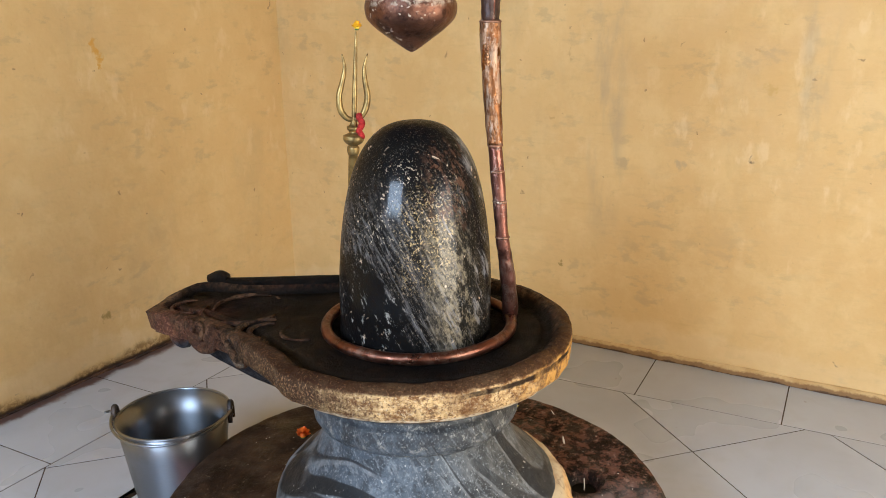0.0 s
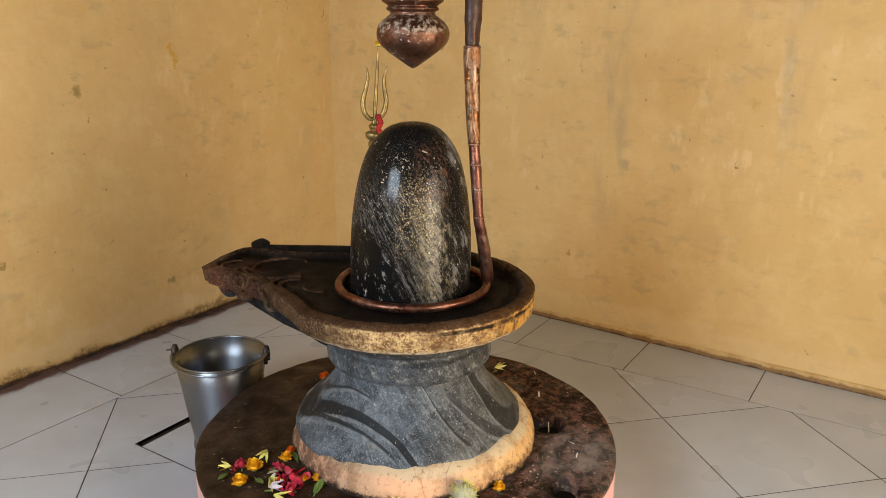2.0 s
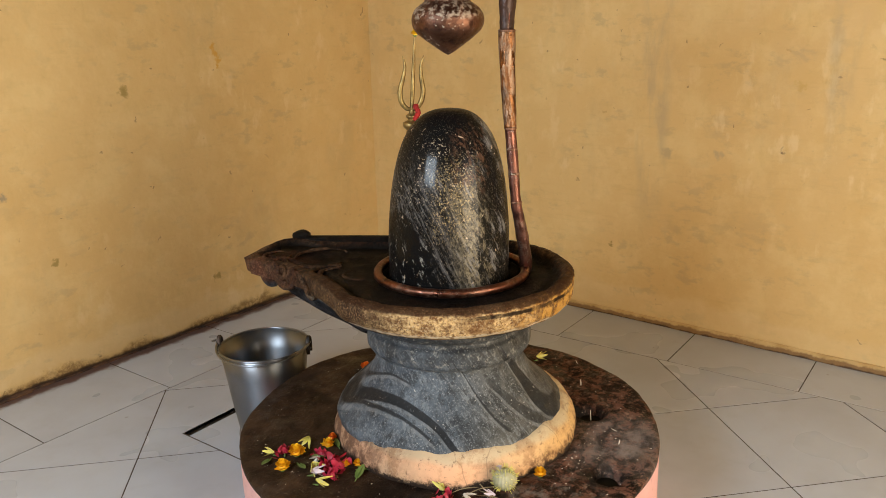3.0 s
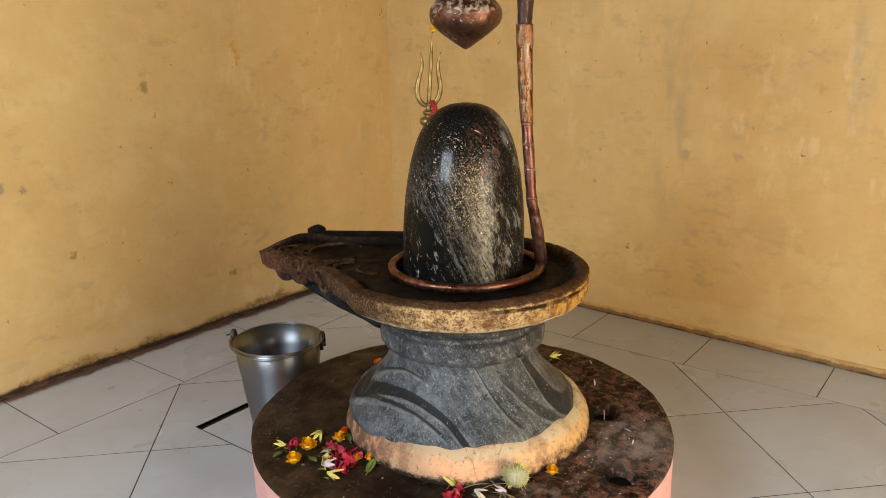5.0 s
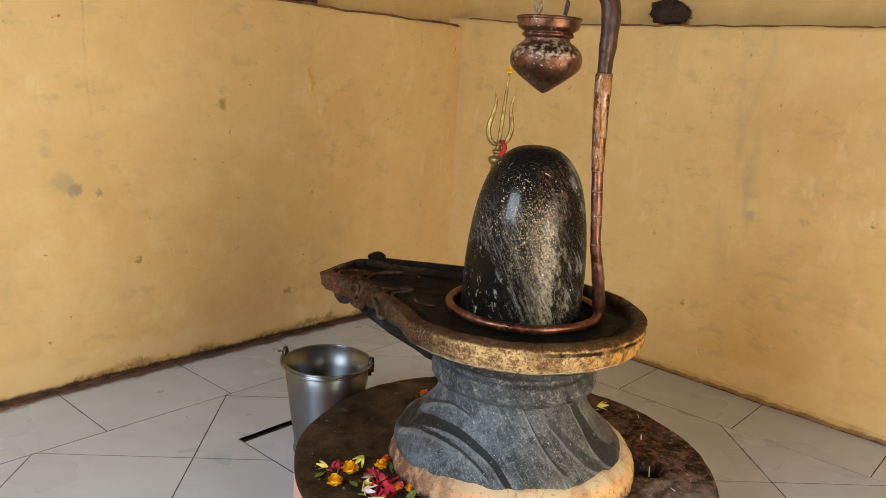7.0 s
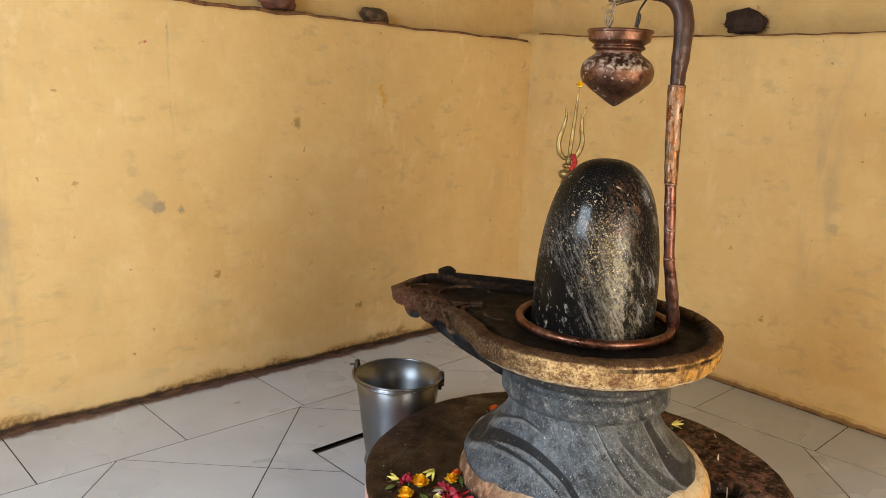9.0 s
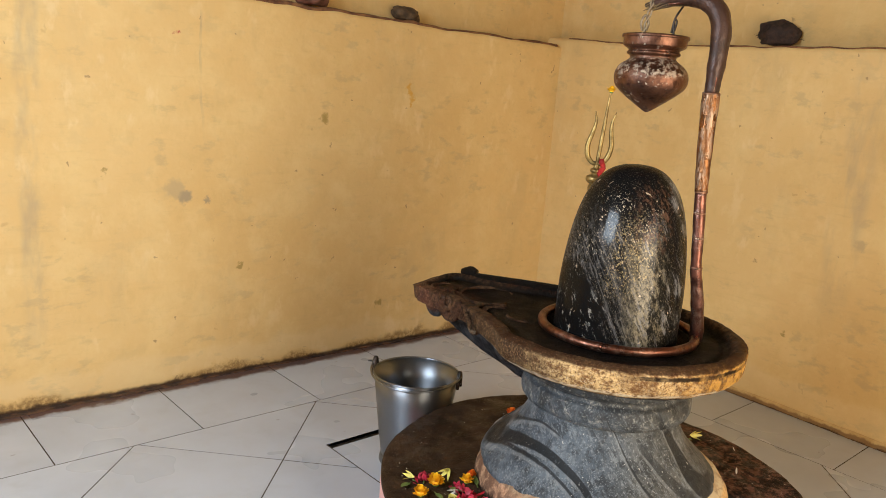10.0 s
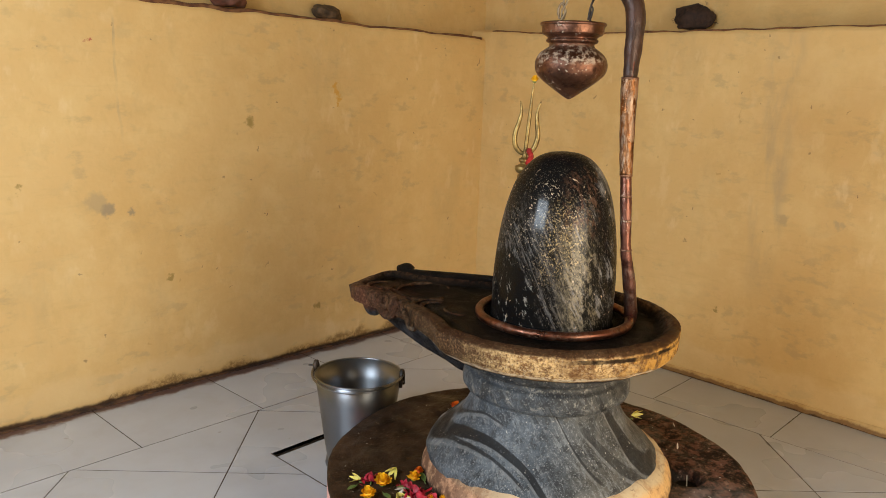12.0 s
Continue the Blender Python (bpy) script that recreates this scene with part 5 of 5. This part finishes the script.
def flower(kind, place, r, material, turn, label, seed, lean=0.0):
    rng = random.Random(seed)
    bm = bmesh.new()
    if kind == "marigold_flower":
        bloom(bm, r, [(17, 4, 1.0), (16, 22, 0.92), (14, 40, 0.80), (11, 58, 0.65), (7, 76, 0.48)], rng)
        bmesh.ops.create_uvsphere(bm, u_segments=8, v_segments=5, radius=r * 0.45, matrix=Matrix.Translation((0, 0, r * 0.35)))
    elif kind == "rose_petals":
        for k in range(26):
            m = Matrix.Translation((rng.uniform(-1, 1) * r * 0.75, rng.uniform(-1, 1) * r * 0.75, rng.uniform(0.0, 0.7) * r)) @ Euler((rng.uniform(-0.5, 0.5), rng.uniform(-0.9, 0.1), rng.uniform(0, 6.28))).to_matrix().to_4x4()
            petal(bm, m, r * rng.uniform(0.40, 0.70), r * 0.55, 0.5)
    else:  # a limp trumpet flower lying on its side
        for k in range(5):
            m = Matrix.Translation((0, 0, r * 0.16)) @ Euler((2 * math.pi * k / 5, 0, 0)).to_matrix().to_4x4() @ Euler((0, -0.22 - 0.05 * k, rng.uniform(-0.12, 0.12))).to_matrix().to_4x4()
            petal(bm, m, r * 2.0 * rng.uniform(0.8, 1.05), r * 0.5, 0.12)
    low = min(v.co.z for v in bm.verts)
    for v in bm.verts:
        v.co.z -= low
    ob = thing(kind, label, "flower", "offered flowers on the platform")
    ob.matrix_world = pose(place[0], place[1], place[2] if len(place) > 2 else top_height(*place) - 0.001, lean, 0, turn)
    part("petals", bm, material, ob)
    bm = bmesh.new()
    if kind == "marigold_flower":
        tube(bm, [(0, 0, 0.0, r * 0.22), (0, 0, r * 0.2, r * 0.4), (0, 0, r * 0.4, r * 0.3)], 8)
    else:
        tube(bm, [(-r * 0.5, 0, r * 0.12, r * 0.06), (-r * 0.15, 0.0, r * 0.14, r * 0.10), (r * 0.25, 0, r * 0.16, r * 0.14)], 7)
    part("calyx", bm, M_GREEN, ob)
    return ob


MARI, ROSE, LILY = "marigold_flower", "rose_petals", "trumpet_flower"
L_Y, L_O = "yellow marigold head lying among the offerings", "small orange marigold head on the stained cement"
L_R, L_L, L_M = "heap of crimson rose petals on the platform", "limp pale yellow flower lying on the platform", "faded mauve flower lying on the platform"
OFFERINGS = [
    (MARI, 545, 0.022, M_YELLOW, L_Y, (0.926, 1.104)), (MARI, 1, 0.020, M_YELLOW, L_Y, (0.862, 1.088)), (MARI, 2, 0.013, M_ORANGE, L_O, (1.037, 1.083)),
    (LILY, 3, 0.018, M_LEMON, L_L, (0.998, 1.131)), (MARI, 4, 0.017, M_YELLOW, L_Y, (1.004, 1.068)), (LILY, 5, 0.014, M_LEMON, L_L, (1.030, 1.022)),
    (ROSE, 6, 0.022, M_CRIMSON, L_R, (0.915, 1.136)), (LILY, 7, 0.015, M_LEMON, L_L, (0.897, 1.157)), (LILY, 8, 0.013, M_RICE, "cream bud lying among the petals", (0.945, 1.038)),
    (LILY, 9, 0.020, M_LEMON, L_L, (0.907, 1.028)), (LILY, 10, 0.019, M_MAUVE, L_M, (0.882, 1.008)), (ROSE, 11, 0.030, M_CRIMSON, L_R, (0.941, 0.985)),
    (ROSE, 12, 0.022, M_CRIMSON, L_R, (0.915, 0.960)), (MARI, 13, 0.014, M_YELLOW, L_Y, (0.985, 0.942)), (MARI, 14, 0.012, M_YELLOW, L_Y, (0.962, 0.968)),
    (LILY, 15, 0.017, M_LEMON, L_L, (0.862, 0.970)), (ROSE, 16, 0.018, M_CRIMSON, L_R, (0.958, 1.052)), (LILY, 17, 0.018, M_LEMON, L_L, (1.003, 0.690)),
    (ROSE, 18, 0.022, M_CRIMSON, L_R, (0.975, 0.672)), (MARI, 19, 0.016, M_YELLOW, L_Y, (1.192, 0.537)), (LILY, 20, 0.016, M_RICE, "cream bud lying by a seed pod", (1.012, 0.640)),
    (LILY, 21, 0.017, M_LEMON, L_L, (1.780, 0.874)), (MARI, 22, 0.019, M_ORANGE, L_O, (1.425, 1.305)), (LILY, 23, 0.013, M_MAUVE, L_M, (1.055, 0.580)),
]
for kind, seed, r, material, label, place in OFFERINGS:
    flower(kind, place, r * 1.15, material, (seed * 67) % 360, label, seed)
flower(MARI, (T1.x - 0.004, T1.y - 0.004, 1.272), 0.016, M_YELLOW, 20, "orange-yellow marigold stuck on the tip of the trident", 77)


def lying_leaf(place, length, turn, seed):
    bm = bmesh.new()
    petal(bm, pose(0, 0, 0.003, 0, 0, 0), length, length * 0.42, 0.1, 0.004)
    tube(bm, [(-0.012, 0, 0.002, 0.0012), (0, 0, 0.003, 0.0014), (length * 0.8, 0, 0.010, 0.0006)], 5)
    ob = part("fallen_leaf", bm, M_GREEN)
    ob.matrix_world = pose(*place, top_height(*place), 0, 0, turn)
    return tagged(ob, "dark green leaf lying among the petals", "leaf", "leaves among the offerings")


for k, (place, length, turn) in enumerate((((0.935, 0.905), 0.05, 20), ((0.97, 1.03), 0.045, 140), ((0.90, 1.07), 0.04, 250), ((0.875, 1.15), 0.04, 200), ((0.97, 0.925), 0.04, 300), ((1.02, 1.045), 0.035, 60))):
    lying_leaf(place, length, turn, k)

# spiny seed pod
pod = thing("seed_pod", "round spiny grey-green seed pod with a faded purple crown", "seed pod")
px, py = 1.098, 0.580
pz = top_height(px, py)
pod.location = (px, py, pz)
bm = bmesh.new()
rows = []
for i in range(1, 18):
    a = math.pi * i / 18
    rows.append([bm.verts.new((0.028 * math.sin(a) * (1 + 0.05 * math.cos(20 * w)) * math.cos(w), 0.028 * math.sin(a) * (1 + 0.05 * math.cos(20 * w)) * math.sin(w), 0.027 - 0.026 * math.cos(a))) for w in (2 * math.pi * k / 80 for k in range(80))])
for a, b in zip(rows, rows[1:]):
    for k in range(80):
        bm.faces.new((a[k], a[(k + 1) % 80], b[(k + 1) % 80], b[k]))
bm.faces.new(rows[0])
bm.faces.new(rows[-1])
part("rind", bm, M_BURR, pod)
bm = bmesh.new()
rng = random.Random(5)
for k in range(120):
    w, a = rng.uniform(0, 6.28), rng.uniform(0.2, 2.4)
    d = Vector((math.sin(a) * math.cos(w), math.sin(a) * math.sin(w), math.cos(a)))
    p = Vector((0, 0, 0.027)) + d * 0.026
    q = p + d * 0.010 + Vector((rng.uniform(-1, 1), rng.uniform(-1, 1), 0.5)) * 0.003
    tube(bm, [(*p, 0.0011), (*q, 0.0003)], 4)
part("spines", bm, M_LEMON, pod, "pale dry spines")
bm = bmesh.new()
bloom(bm, 0.013, [(9, 30, 1.0), (7, 60, 0.9)], rng)
for v in bm.verts:
    v.co += Vector((-0.004, 0.012, 0.046))
part("crown", bm, M_MAUVE, pod, "faded purple petals")
bm = bmesh.new()
for k in range(9):
    x, y = 1.075 + rng.uniform(-0.05, 0.05), 0.625 + rng.uniform(-0.05, 0.06)
    w = rng.uniform(0, 3.14)
    n = 0.045
    tube(bm, [(x - n * math.cos(w), y - n * math.sin(w), top_height(x - n * math.cos(w), y - n * math.sin(w)) + 0.002, 0.0012), (x, y, top_height(x, y) + 0.010, 0.0012), (x + n * math.cos(w), y + n * math.sin(w), top_height(x + n * math.cos(w), y + n * math.sin(w)) + 0.002, 0.0008)], 5, 10)
tagged(part("dry_stems", bm, make_plain("dry_straw", (0.20, 0.15, 0.08), (0.30, 0.23, 0.13), 0.8)), "tangle of thin dry stems on the platform", "stems", kind="stuff")

# scattered rice, petals and crumbs
bm = bmesh.new()
rng = random.Random(11)
for k in range(110):
    if k < 42:
        x, y = rng.gauss(1.30, 0.07) + 0.05 * math.sin(k), rng.gauss(0.50, 0.035)
    else:
        w, r = rng.uniform(0, 6.28), 0.37 + 0.19 * rng.random()
        x, y = CX + r * math.cos(w), CY + r * math.sin(w)
    if math.hypot(x - PX, y - PY) > 0.56 or math.hypot(x - CX, y - CY) < 0.365:
        continue
    w = rng.uniform(0, 3.14)
    n = rng.uniform(0.0010, 0.0026)
    z = top_height(x, y) + 0.0012
    tube(bm, [(x - n * math.cos(w), y - n * math.sin(w), z, 0.0005), (x, y, z, rng.uniform(0.0006, 0.0011)), (x + n * math.cos(w), y + n * math.sin(w), z, 0.0005)], 5)
tagged(part("rice_grains", bm, M_RICE), "scattered rice grains and pale crumbs on the soot", "rice", kind="stuff")
for k, (x, y, n, w) in enumerate(((1.70, 0.675, 0.016, 0.5), (1.62, 0.70, 0.013, 1.2), (1.635, 0.69, 0.012, 2.6), (1.50, 0.47, 0.012, 1.9), (1.44, 0.44, 0.010, 0.2), (1.83, 0.75, 0.010, 0.9))):
    bm = bmesh.new()
    petal(bm, Euler((0, 0, w)).to_matrix().to_4x4(), n * 1.5, n * 0.34, 0.25, 0.003)
    ob = part("fallen_petal", bm, M_RICE)
    ob.location = (x, y, top_height(x, y) + 0.0015)
    tagged(ob, "single dry cream petal on the soot", "petal", "fallen petals on the platform")

# burnt wick standing in the oily hollow
bm = bmesh.new()
hx, hy = HOLLOWS[0][:2]
z = top_height(hx, hy)
tube(bm, [(hx, hy, z - 0.002, 0.0022), (hx + 0.001, hy, z + 0.015, 0.0016), (hx - 0.001, hy + 0.001, z + 0.042, 0.0010)], 7, 14)
bmesh.ops.create_uvsphere(bm, u_segments=10, v_segments=7, radius=0.0045, matrix=Matrix.Translation((hx - 0.002, hy - 0.003, z + 0.004)))
tagged(part("wick", bm, M_RICE), "thin pale wick standing in an oily hollow", "wick")
for hx, hy, r, depth in HOLLOWS:
    bm = bmesh.new()
    z = top_height(hx, hy)
    lathe(bm, [(r * 0.92, z + depth * 0.30), (r * 0.5, z + depth * 0.31), (0.001, z + depth * 0.31)], 28, (hx, hy), cap=False)
    ob = part("oil", bm, M_OIL)
    tagged(ob, "black pool of oil in a hollow of the platform", "oil", "oily hollows")

# ---- things on the ledges ----


def lump(name, size, material, seed, hairy=0):
    bm = bmesh.new()
    bmesh.ops.create_icosphere(bm, subdivisions=4, radius=1.0)
    for v in bm.verts:
        k = 1 + wobble(v.co, 1.6, 0.28, seed) + wobble(v.co, 5, 0.10, seed)
        v.co = Vector((v.co.x * size[0] * k, v.co.y * size[1] * k, max(v.co.z, -0.75) * size[2] * k))
    low = min(v.co.z for v in bm.verts)
    for v in bm.verts:
        v.co.z -= low
    rng = random.Random(seed)
    for k in range(hairy):
        w, a = rng.uniform(0, 6.28), rng.uniform(0.0, 1.9)
        p = Vector((math.sin(a) * math.cos(w) * size[0], math.sin(a) * math.sin(w) * size[1], size[2] * (0.75 + math.cos(a)))) * 0.95
        q = p * 1.10 + Vector((rng.uniform(-1, 1), rng.uniform(-1, 1), rng.uniform(-1, 0.6))) * 0.014
        tube(bm, [(*p, 0.0016), (*((p + q) / 2 + Vector((0, 0, 0.003))), 0.0012), (*q, 0.0004)], 4)
    return part(name, bm, material)


husk = lump("coconut_husk", (0.052, 0.088, 0.055), M_HUSK, 3, 160)
husk.location = (east_x(1.375) + 0.058, 1.375, LEDGE + 0.016)
tagged(husk, "dark brown fibrous coconut husk lying on the wall ledge", "coconut husk")
clay = lump("clay_lump", (0.085, 0.045, 0.042), M_CLAY, 8)
clay.location = (1.44, north_y(1.44) + 0.052, LEDGE + 0.020)
tagged(clay, "red-brown lump of clay lying on the wall ledge", "clay lump")
stone = lump("stone", (0.075, 0.045, 0.034), M_MOSS, 21)
stone.matrix_world = pose(1.93, north_y(1.93) + 0.050, LEDGE + 0.012, 0, 12, 4)
tagged(stone, "olive-brown stone lying on the wall ledge", "stone")

# ---- floor pieces ----
build_floor_tiles()
